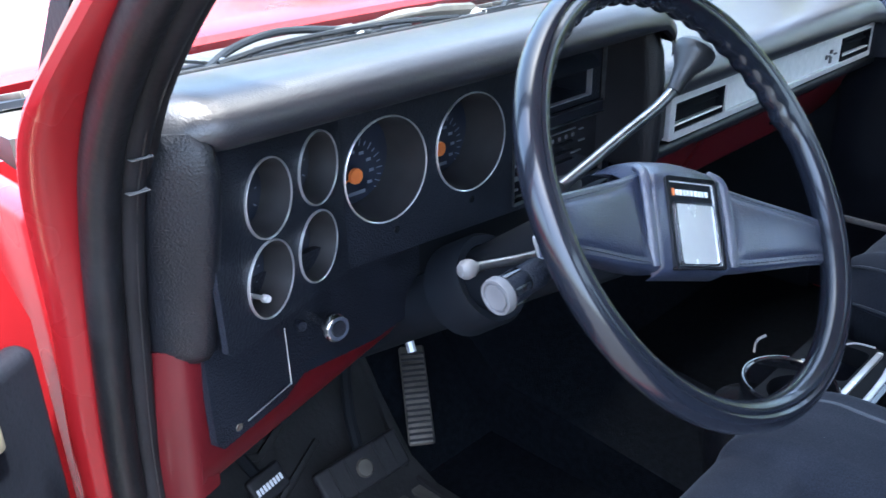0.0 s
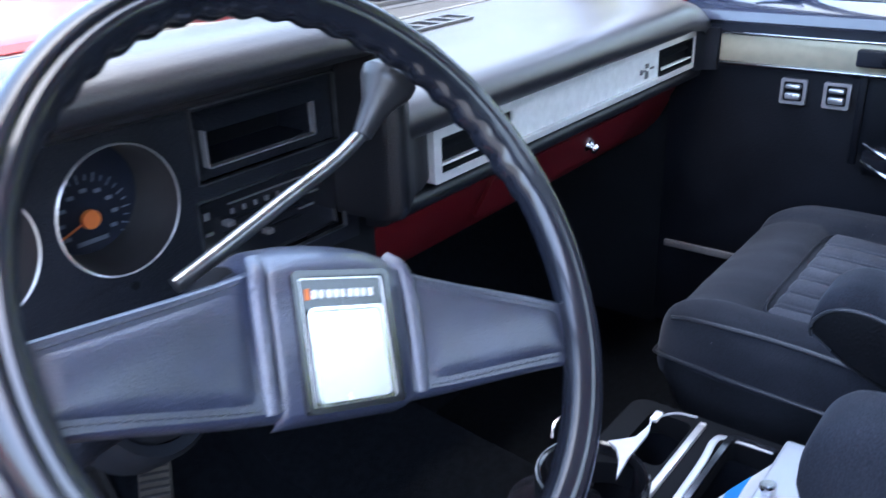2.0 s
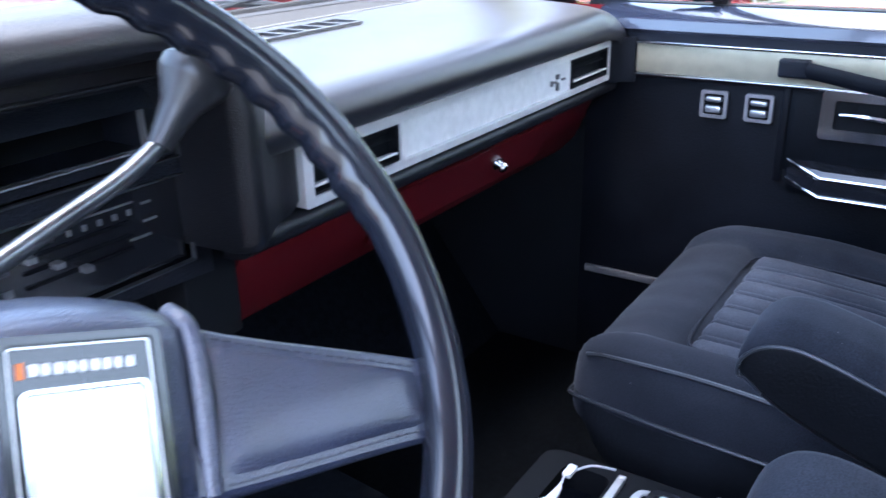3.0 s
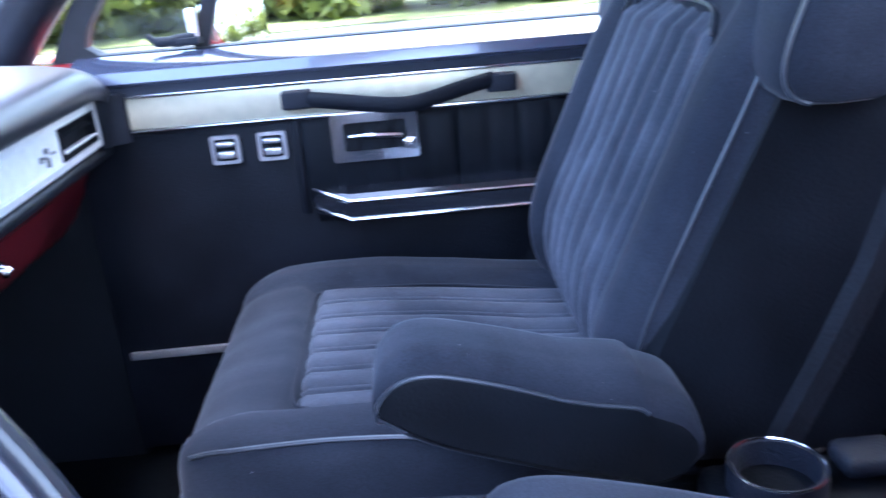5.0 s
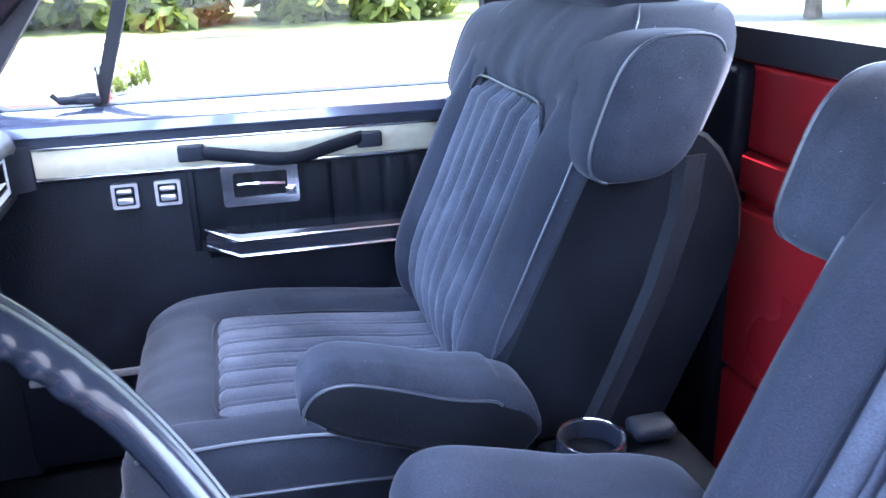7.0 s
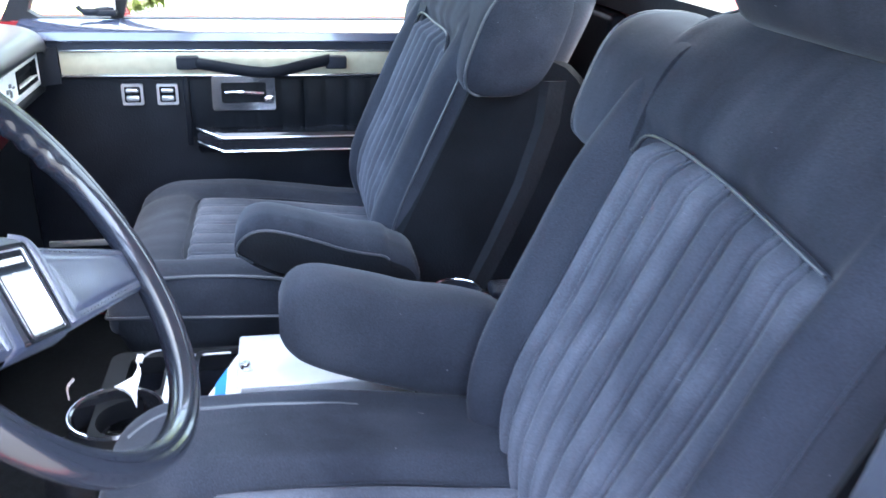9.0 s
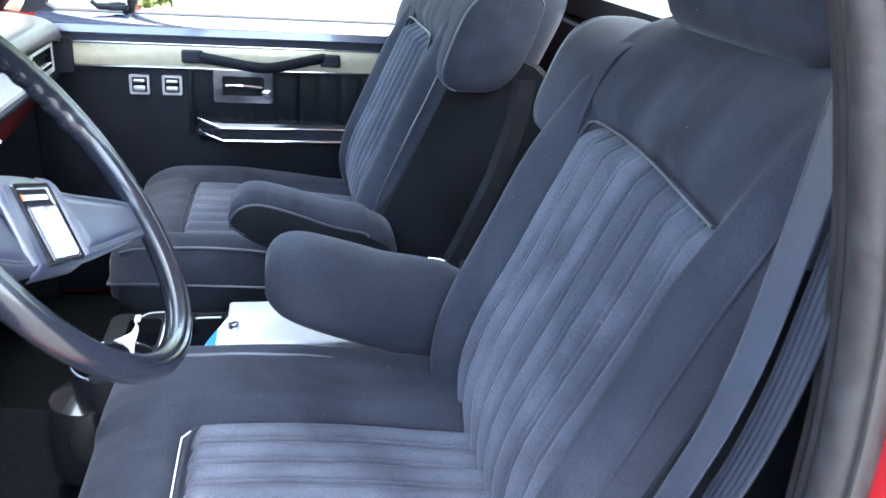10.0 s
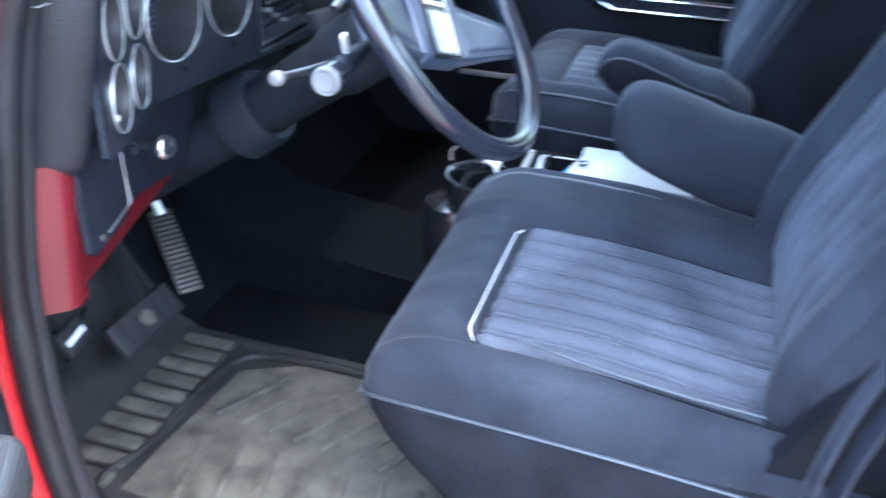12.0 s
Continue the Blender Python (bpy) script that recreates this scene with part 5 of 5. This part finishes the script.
# ================= seat belt =================
belt = thing("seat_belt", "dark grey shoulder seat belt hanging beside the driver seat", "seat belt")
BELT = [(0.495, 1.56), (0.512, 1.40), (0.520, 1.33), (0.528, 1.26), (0.537, 1.20), (0.548, 1.135), (0.566, 1.07), (0.588, 1.015), (0.612, 0.95), (0.627, 0.88), (0.635, 0.80), (0.638, 0.70), (0.636, 0.58)]
for x0, x1, back in ((-0.735, -0.774, 0.0), (-0.769, -0.806, -0.010)):
    rings = []
    for p in smooth_path([(0, y, z) for y, z in BELT], 4):
        lift = 0.022 if x0 > -0.75 else 0.018
        front = [Vector((x0 + (x1 - x0) * k / 20, p.y + back + (0.0 if x0 > -0.75 else 0.0011) * abs(math.sin(math.pi * k / 4)), p.z + lift * k / 20)) for k in range(21)]
        rings.append(front + [Vector((x1, p.y + back - 0.002, p.z + lift)), Vector((x0, p.y + back - 0.002, p.z))])
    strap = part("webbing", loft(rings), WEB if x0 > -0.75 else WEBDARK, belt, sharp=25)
    edge = smooth_path([(x0 - 0.0005, y + back, z) for y, z in BELT], 4)
    part("webbing_edge", tube(edge, 0.0011, 5), PIPING, strap)

# ================= console =================
con = thing("center_console", "black plastic center console with cup holders and open bins", "console")
CZ = 0.758
part("console_body", plate(rect(-0.125, 0.50, 0.125, 1.17, 0.02), [rect(-0.105, 0.80, 0.105, 1.040, 0.01), rect(0.004, 1.086, 0.105, 1.140, 0.012), circle(-0.060, 1.118, 0.046, 24)], 0.03, Matrix.Translation((0, 0, CZ))), MATTE, con)
part("console_side", plate(rect(-0.125, 0.50, 0.125, 1.17, 0.02), [rect(-0.112, 0.513, 0.112, 1.157, 0.015)], 0.20, Matrix.Translation((0, 0, CZ - 0.03))), PLASTIC, con)
part("bin_floor", box((-0.115, 0.51, 0.60), (0.115, 1.16, 0.62)), MATTE, con)
part("bin_divider", box((-0.10, 1.0715, 0.66), (0.110, 1.0805, CZ + 0.006), 0.002), BADGE, con, "pale bin divider")
part("bin_bar", tube(smooth_path([(-0.10, 1.046, CZ + 0.004), (0.03, 1.048, CZ + 0.005), (0.085, 1.052, CZ + 0.004), (0.103, 1.040, CZ), (0.106, 0.99, CZ)], 5), 0.0045, 8, flat=0.5), STEEL, con, "curved silver bin edge")
part("bin_rim", plate(rect(-0.110, 0.795, 0.110, 1.043, 0.012), [rect(-0.103, 0.802, 0.103, 1.036, 0.01)], 0.006, Matrix.Translation((0, 0, CZ + 0.004))), GLOSSBLK, con)
holder = part("cup_holder", lathe([(0.058, 0.008), (0.061, 0.010), (0.064, 0.006), (0.060, -0.14), (0.02, -0.145), (0.02, -0.14), (0.054, -0.135)], 32, Matrix.Translation((-0.066, 1.134, 0.765)), hollow=True), GLOSSBLK, con, "gloss black cup holder")
part("cup_rim", tube([(-0.066 + 0.062 * math.cos(a), 1.134 + 0.062 * math.sin(a), 0.775) for a in (radians(25 + 8 * k) for k in range(17))], 0.0017, 6), CHROME, holder)
part("cup_tab", tube(smooth_path([(-0.050, 1.196, 0.786), (-0.036, 1.200, 0.798), (-0.022, 1.194, 0.803)], 4), 0.0022, 6), CHROME, holder)
# Highlights on the glossy console, drawn as thin bright metal pieces.
part("cup_highlight", plate([(-0.005, 1.146), (-0.012, 1.132), (-0.029, 1.120), (-0.060, 1.108), (-0.019, 1.1135), (0.011, 1.114), (0.031, 1.1145), (0.045, 1.117), (0.051, 1.1215), (0.043, 1.1215), (0.021, 1.124), (0.007, 1.135)], [], 0.004, Matrix.Translation((0, 0, 0.776))), STEEL, con, "bright sliver drawn as the highlight beside the cup holder")
part("highlight_tip", box((0.064, 1.117, 0.771), (0.084, 1.127, 0.777), 0.002), SATIN, con)
part("edge_highlight", tube(smooth_path([(0.052, 1.121, 0.773), (0.066, 1.122, 0.774), (0.096, 1.108, 0.772), (0.109, 1.084, 0.768)], 4), 0.0013, 6), STEEL, con)
part("front_foot", lathe([(0.02, 0.13), (0.055, 0.12), (0.062, 0.06), (0.058, 0.0), (0.02, 0.0)], 24, Matrix.Translation((-0.075, 1.175, 0.60))), GLOSSBLK, con)
part("foot_cap", lathe([(0.001, 0.006), (0.008, 0.005), (0.010, 0.0)], 12, facing((-0.092, 1.176, 0.70), (-0.9, 0.1, 0.3))), CHROME, con)
part("console_pedestal", box((-0.10, 1.0, 0.555), (0.05, 1.19, 0.62), 0.02), GREYP, con)
rearcup = part("cup_holder", lathe([(0.036, 0.0), (0.041, 0.0), (0.042, -0.006), (0.040, -0.07), (0.02, -0.07), (0.034, -0.06)], 24, Matrix.Translation((0.072, 0.635, 0.862)), hollow=True), PLASTIC, con)
part("cup_rim", tube([(0.072 + 0.040 * math.cos(a), 0.635 + 0.040 * math.sin(a), 0.863) for a in (2 * math.pi * k / 32 for k in range(32))], 0.0014, 6, closed=True), CHROME, rearcup)
part("belt_buckle", box((0.06, 0.525, 0.845), (0.10, 0.580, 0.866), 0.008, 3), PLASTIC, con)
part("rear_riser", box((-0.10, 0.50, 0.74), (0.122, 0.69, 0.838), 0.014, 3), VELOUR_SIDE, con)

tin = thing("metal_box", "pale grey metal box with a round knob, standing in the console", "box")
part("box_body", box((-0.062, 0.72, 0.64), (0.088, 0.974, 0.796), 0.005, 3), TIN, tin)
part("box_knob", lathe([(0.001, 0.012), (0.008, 0.012), (0.009, 0.009), (0.007, 0.0)], 16, facing((-0.017, 0.960, 0.796), (0.1, 0.2, 1))), CHROME, tin)
card = thing("folded_card", "white folded card with a blue stripe leaning on the metal box", "card")
cm = axes((1, 0, 0), (0, -0.75, 0.661), (0, 0.661, 0.75), (0.0, 1.052, 0.722))
part("card_sheet", plate([(-0.090, 0.0), (-0.045, 0.0), (0.048, 0.112), (-0.090, 0.112)], [], 0.002, cm), PAPER, card)
part("blue_stripe", plate([(-0.070, 0.060), (0.005, 0.060), (0.024, 0.083), (-0.070, 0.083)], [], 0.0015, cm @ Matrix.Translation((0, 0, 0.0008))), BLUE, card)
box2 = thing("loose_cloth", "crumpled pale plastic bag behind the metal box", "bag")
bag = bmesh.new()
bmesh.ops.create_icosphere(bag, subdivisions=3, radius=1)
for v in bag.verts:
    k = 1 + 0.35 * noise.noise(v.co * 2.2)
    v.co = Vector((0.04 + v.co.x * 0.05 * k, 0.76 + v.co.y * 0.06 * k, 0.80 + v.co.z * 0.018 * k))
part("bag_body", bag, PAPER, box2)

# ================= pedals, mat, brake release =================
fm = thing("floor_mat", "ribbed dark grey rubber floor mat, dusty", "mat")
part("mat_base", extrude_x([(0.95, 0.482), (0.95, 0.492), (1.58, 0.494), (1.64, 0.520), (1.82, 0.756), (1.825, 0.748), (1.65, 0.508), (1.59, 0.484)], [-0.80, -0.31]), MATRUB, fm)
part("mat_edge", tube(smooth_path([(-0.79, 0.96, 0.495), (-0.79, 1.56, 0.497), (-0.79, 1.645, 0.530), (-0.79, 1.80, 0.735), (-0.55, 1.815, 0.755), (-0.33, 1.80, 0.735), (-0.33, 1.645, 0.530), (-0.33, 1.56, 0.497), (-0.33, 0.96, 0.495)], 4), 0.008, 6), MATRUB, fm)
for k in range(10):
    part("rib", box((-0.705 + 0.0385 * k, 1.502, 0.490), (-0.677 + 0.0385 * k, 1.612, 0.500), 0.004), DUSTY, fm)
for k in range(3):
    for sx in (-1, 1):
        t = 0.055 + 0.055 * k
        part("chevron", moved(box((-0.058, -0.006, 0.0), (0.058, 0.006, 0.007), 0.002), Matrix.Translation((-0.555 + sx * 0.048, 1.64 + t * 0.80, 0.520 + t * 1.06)) @ pose(0, 0, 0, 52) @ pose(0, 0, 0, 0, 0, sx * 28)), MATRUB, fm)
part("heel_pad", plate([(-0.72, 1.00), (-0.36, 1.00), (-0.352, 1.36), (-0.40, 1.455), (-0.60, 1.475), (-0.70, 1.48)], [], 0.006, Matrix.Translation((0, 0, 0.4955))), DUSTY, fm, "dusty worn heel area")
for k in range(7):
    y = 1.06 + 0.058 * k
    part("bar", moved(box((-0.072, -0.007, 0.0), (0.072, 0.007, 0.007), 0.003), Matrix.Translation((-0.635, y, 0.494)) @ pose(0, 0, 0, 0, 0, 12)), DUSTY, fm)
for k in range(7):
    part("bar", moved(box((-0.070, -0.006, 0.0), (0.070, 0.006, 0.007), 0.003), Matrix.Translation((-0.455 - 0.006 * k, 1.40 - 0.048 * k, 0.494)) @ pose(0, 0, 0, 0, 0, -31)), DUSTY, fm)
part("border", tube(smooth_path([(-0.73, 1.00, 0.495), (-0.725, 1.48, 0.496), (-0.60, 1.490, 0.498), (-0.39, 1.475, 0.498), (-0.345, 1.36, 0.497), (-0.342, 1.00, 0.495)], 5), 0.006, 8), MATRUB, fm)

bk = thing("brake_pedal", "wide black rubber brake pedal with round boss", "pedal")
M_B = Matrix.Translation((-0.455, 1.588, 0.606)) @ pose(0, 0, 0, 50, 0, 0)
part("pedal_pad", moved(box((-0.078, -0.030, -0.010), (0.078, 0.030, 0.006), 0.006, 3), M_B), RUBBER, bk)
for k in (-0.052, -0.026, 0.030, 0.055):
    part("pad_groove", moved(box((k - 0.002, -0.027, 0.004), (k + 0.002, 0.027, 0.0085), 0.001), M_B), RUBBER, bk)
part("pedal_boss", moved(lathe([(0.001, 0.011), (0.012, 0.010), (0.015, 0.006), (0.015, 0.0)], 18), M_B), PEDAL, bk)
part("pedal_arm", tube(smooth_path([(-0.445, 1.605, 0.61), (-0.430, 1.645, 0.68), (-0.425, 1.645, 0.80), (-0.425, 1.62, 0.95)], 5), 0.009, 8), MATTE, bk)
ac = thing("accelerator_pedal", "ribbed metal accelerator pedal", "pedal")
M_A = Matrix.Translation((-0.313, 1.620, 0.655)) @ axes((0.80, -0.60, 0), (0.48, 0.63, 0.61), (-0.366, -0.488, 0.792), (0, 0, 0))
part("pedal_pad", moved(box((-0.020, -0.085, -0.006), (0.022, 0.080, 0.004), 0.006, 3), M_A), PEDAL, ac)
for k in range(16):
    part("tread", moved(box((-0.018, -0.08 + 0.0095 * k, 0.003), (0.020, -0.076 + 0.0095 * k, 0.0065), 0.001), M_A), RUBBER, ac)
part("pedal_arm", tube([(-0.28, 1.66, 0.70), (-0.26, 1.74, 0.85)], 0.008, 8), STEEL, ac)
pb = thing("parking_brake", "small black parking brake pedal with worn lettering", "pedal")
M_P = Matrix.Translation((-0.619, 1.582, 0.682)) @ pose(0, 0, 0, 55, 0, 12)
part("pedal_pad", moved(box((-0.030, -0.020, -0.008), (0.030, 0.020, 0.004), 0.005, 3), M_P), RUBBER, pb)
for k in range(8):
    part("pad_print", moved(box((-0.024 + 0.006 * k, -0.006, 0.0035), (-0.020 + 0.006 * k, 0.003, 0.0046)), M_P), WHITE, pb)
part("pedal_arm", tube([(-0.622, 1.590, 0.68), (-0.65, 1.66, 0.76), (-0.69, 1.68, 0.95)], 0.008, 8), MATTE, pb)

# ================= hood, cowl, wipers =================
bonnet = thing("hood", "closed red hood in full sun beyond the windscreen", "hood")
HOODP = [(1.952, 1.176), (1.948, 1.188), (1.954, 1.198), (1.975, 1.203), (2.05, 1.205), (2.40, 1.200), (2.80, 1.180), (3.05, 1.150), (3.13, 1.12), (3.15, 1.05), (3.10, 1.05), (2.80, 1.16), (2.05, 1.18)]


def crown_line(i, prof):
    """The hood is a little higher along its middle."""
    d = (0.020, 0.010, 0.002, 0.0, 0.002, 0.010, 0.020)[i]
    return [(y + d * 1.2, z - d) for y, z in prof]


part("hood_skin", extrude_x(HOODP, [-0.80, -0.6, -0.3, 0.0, 0.3, 0.6, 0.80], scale=crown_line), RED, bonnet)
bay = thing("front_body", "red fenders and pale cowl in front of the windscreen", "car body")
part("cowl", extrude_x([(1.655, 1.10), (1.66, 1.186), (1.72, 1.184), (1.84, 1.172), (1.925, 1.150), (1.93, 1.10), (1.93, 0.9), (1.655, 0.9)], [-0.808, 0.0, 0.808]), COWL, bay, "pale sunlit cowl top")
for x0, x1, y0 in ((-0.79, -0.44, 1.872), (-0.42, -0.08, 1.860), (-0.04, 0.34, 1.862), (0.38, 0.78, 1.87)):
    grille = part("cowl_vent", moved(plate([(x0, -0.048), (x0 + 0.12, -0.070), (x1 - 0.03, -0.050), (x1, 0.0), (x1 - 0.02, 0.040), (x0 + 0.04, 0.042)], [], 0.008, Matrix.Translation((0, 0, 0.004))), Matrix.Translation((0, y0, 1.1795 - (y0 - 1.84) * 0.26)) @ pose(0, 0, 0, -11)), COLUMN, bay)
    for k in range(6):
        xx = x0 + 0.06 + k * (x1 - x0 - 0.10) / 6
        part("vent_louvre", moved(box((-0.003, -0.024, 0.0), (0.003, 0.024, 0.010), 0.001), Matrix.Translation((xx, y0, 1.1815 - (y0 - 1.84) * 0.26)) @ pose(0, 0, 0, -11, 0, 20)), PEDAL, grille)
for sx in (-1, 1):
    part("fender", loft([[Vector((sx * x, y, z)) for x, z in ((0.812, 1.02), (0.812, 1.150 + dz), (0.83, 1.172 + dz), (0.88, 1.176 + dz), (0.93, 1.15 + dz), (0.955, 1.06), (0.97, 0.6), (0.90, 0.6))] for y, dz in ((1.62, 0.006), (1.95, 0.006), (2.5, 0.0), (2.9, -0.02), (3.12, -0.06))]), RED, bay)
for k, (x0, x1, h) in enumerate(((-0.70, -0.46, 0.016), (-0.50, -0.20, 0.020), (-0.24, 0.06, 0.014), (0.10, 0.44, 0.018))):
    part("cowl_rod", tube(smooth_path([(x0, 1.80, 1.182), (x0 + 0.06, 1.83, 1.184 + h * 0.6), ((x0 + x1) / 2, 1.85, 1.184 + h), (x1 - 0.05, 1.84, 1.186 + h * 0.4), (x1, 1.80, 1.184)], 4), 0.006, 8), (LEVER, COLUMN, GREYP, COLUMN)[k], bay)
part("screen_rubber", tube([(-0.76, 1.690, 1.190), (0.0, 1.696, 1.193), (0.76, 1.690, 1.190)], 0.010, 8), RUBBER, bay, "black rubber strip below the windscreen")
for x0, x1 in ((-0.55, 0.02), (0.15, 0.66)):
    wp = thing("windscreen_wiper", "black and bare metal windscreen wiper at rest on the cowl", "wiper", group="windscreen wipers")
    part("wiper_blade", box((x0 - 0.10, 1.712, 1.190), (x1 - 0.06, 1.722, 1.206), 0.003), RUBBER, wp)
    part("blade_bridge", tube(smooth_path([(x0 + 0.02, 1.718, 1.206), (x0 + 0.12, 1.720, 1.216), (x0 + 0.30, 1.720, 1.216), (x1 - 0.12, 1.718, 1.206)], 4), 0.004, 6), COLUMN, wp)
    part("wiper_arm", tube(smooth_path([(x1, 1.80, 1.196), (x1 - 0.15, 1.765, 1.212), (x1 - 0.36, 1.724, 1.216)], 4), [0.010] * 4 + [0.005] * 5, 8), PEDAL, wp)
    part("wiper_pivot", lathe([(0.02, 0.0), (0.018, 0.02), (0.008, 0.024)], 14, Matrix.Translation((x1, 1.80, 1.174))), STEEL, wp)

# ================= cargo bed behind the cab =================
bed = thing("cargo_bed", "red pickup cargo bed behind the cab, empty", "truck bed")
part("bed_floor", box((-0.80, -2.05, 0.60), (0.80, 0.10, 0.64), 0.01), COLUMN, bed)
for sx in (-1, 1):
    wall = [[Vector((sx * x, y, z)) for x, z in ((0.80, 0.60), (0.80, 1.165), (0.79, 1.195), (0.81, 1.215), (0.90, 1.222), (0.965, 1.195), (0.985, 1.10), (0.99, 0.80), (0.95, 0.55), (0.90, 0.55))] for y in (0.12, -0.6, -1.4, -2.05)]
    part("bed_side", loft(wall), RED, bed)
for sx in (-1, 1):
    part("chassis_rail", box((sx * 0.42 - 0.04, -2.10, 0.45), (sx * 0.42 + 0.04, 0.45, 0.605), 0.01), COLUMN, bed)
part("bed_front", box((-0.80, 0.085, 0.62), (0.80, 0.125, 1.20), 0.012, 3), RED, bed)
part("tailgate", box((-0.80, -2.10, 0.62), (0.80, -2.04, 1.20), 0.015, 3), RED, bed)

# ================= outside =================
ground = part("ground", box((-900, -900, -0.2), (900, 900, 0.0)), CONCRETE)
tagged(ground, "grey asphalt yard in the sun", "ground", kind="structure")
strip = part("lawn", plate([(8.3, 14), (8.4, 1), (9.2, -4.9), (9.0, -9), (8, -22), (11, -22), (11.8, -10), (12.4, -6.5), (9.5, 1), (10.4, 4), (11, 14)], [], 0.02, Matrix.Translation((0, 0, 0.02))), GRASS)
tagged(strip, "yellow-green grass strip beside the paved yard", "grass", kind="structure")
lawn = part("lawn", plate([(14.3, -1), (14.4, 1.5), (13.9, 4), (13.5, 12), (5, 40), (-20, 70), (200, 200), (200, -90), (20, -60), (17, -12)], [], 0.02, Matrix.Translation((0, 0, 0.02))), GRASS)
tagged(lawn, "yellow-green lawn under the trees in bright sun", "grass", kind="structure")


def make_tree(seed, h, r):
    rnd = random.Random(seed)
    t = thing("tree", "leafy green tree in full sun", "tree", group="trees beyond the lawn")
    part("trunk", tube(smooth_path([(0, 0, 0), (0.05, 0.02, h * 0.25), (0.0, 0.08, h * 0.55), (0.08, 0.0, h * 0.85)], 4), [0.16 - 0.011 * k for k in range(13)], 8), BARK, t)
    for k in range(7):
        a, z = 2 * math.pi * k / 7 + rnd.random(), h * (0.3 + 0.06 * k)
        part("limb", tube(smooth_path([(0, 0, z), (math.cos(a) * r * 0.4, math.sin(a) * r * 0.4, z + 0.3), (math.cos(a) * r * 0.8, math.sin(a) * r * 0.8, z + 0.8)], 3), [0.07 - 0.008 * q for q in range(7)], 6), BARK, t)
    verts, faces = [], []
    blobs = [(Vector((rnd.gauss(0, r * 0.5), rnd.gauss(0, r * 0.5), h * (0.15 + 0.85 * rnd.random()))), r * (0.22 + 0.25 * rnd.random())) for _ in range(34)]
    for c, br in blobs:
        for _ in range(95):
            d = Vector((rnd.gauss(0, 1), rnd.gauss(0, 1), rnd.gauss(0, 1))).normalized() * br * rnd.random() ** 0.4
            p = c + d
            u = Vector((rnd.gauss(0, 1), rnd.gauss(0, 1), rnd.gauss(0, 1))).normalized()
            w = u.cross(Vector((rnd.gauss(0, 1), rnd.gauss(0, 1), rnd.gauss(0, 1)))).normalized()
            l = 0.13 + 0.10 * rnd.random()
            i = len(verts)
            verts += [p - u * l, p + w * l * 0.45, p + u * l, p - w * l * 0.45]
            faces.append((i, i + 1, i + 2, i + 3))
    me = bpy.data.meshes.new("crown")
    me.from_pydata([tuple(v) for v in verts], [], faces)
    me.materials.append(LEAF)
    crown = new("crown", me)
    crown.parent = t
    return t


tree_a, tree_b = make_tree(3, 6.5, 2.2), make_tree(8, 4.0, 2.0)
tree_a.location, tree_b.location = (16.0, 6.0, 0), (11.5, 9.5, 0)
rnd = random.Random(5)
for k in range(16):
    a = radians(-18 + 5.2 * k)
    d = 16.5 + rnd.random() * 8
    copy_thing(tree_a if k % 2 else tree_b, pose(d * math.cos(a), d * math.sin(a), 0, 0, 0, rnd.random() * 360))
for k in range(7):
    a = radians(-84 + 8 * k)
    d = 15 + rnd.random() * 5
    copy_thing(tree_b if k % 2 else tree_a, pose(d * math.cos(a), d * math.sin(a), 0, 0, 0, rnd.random() * 360))
bush = make_tree(21, 1.9, 1.5)
bush.name = "bush"
tagged(bush, "low leafy bush in full sun", "bush", group="bushes along the lawn")
bush.location = (16.4, 5.5, 0)
for k in range(12):
    copy_thing(bush, pose(16.0 + 1.8 * rnd.random(), -3.5 + 1.45 * k + rnd.random(), 0, 0, 0, rnd.random() * 360))
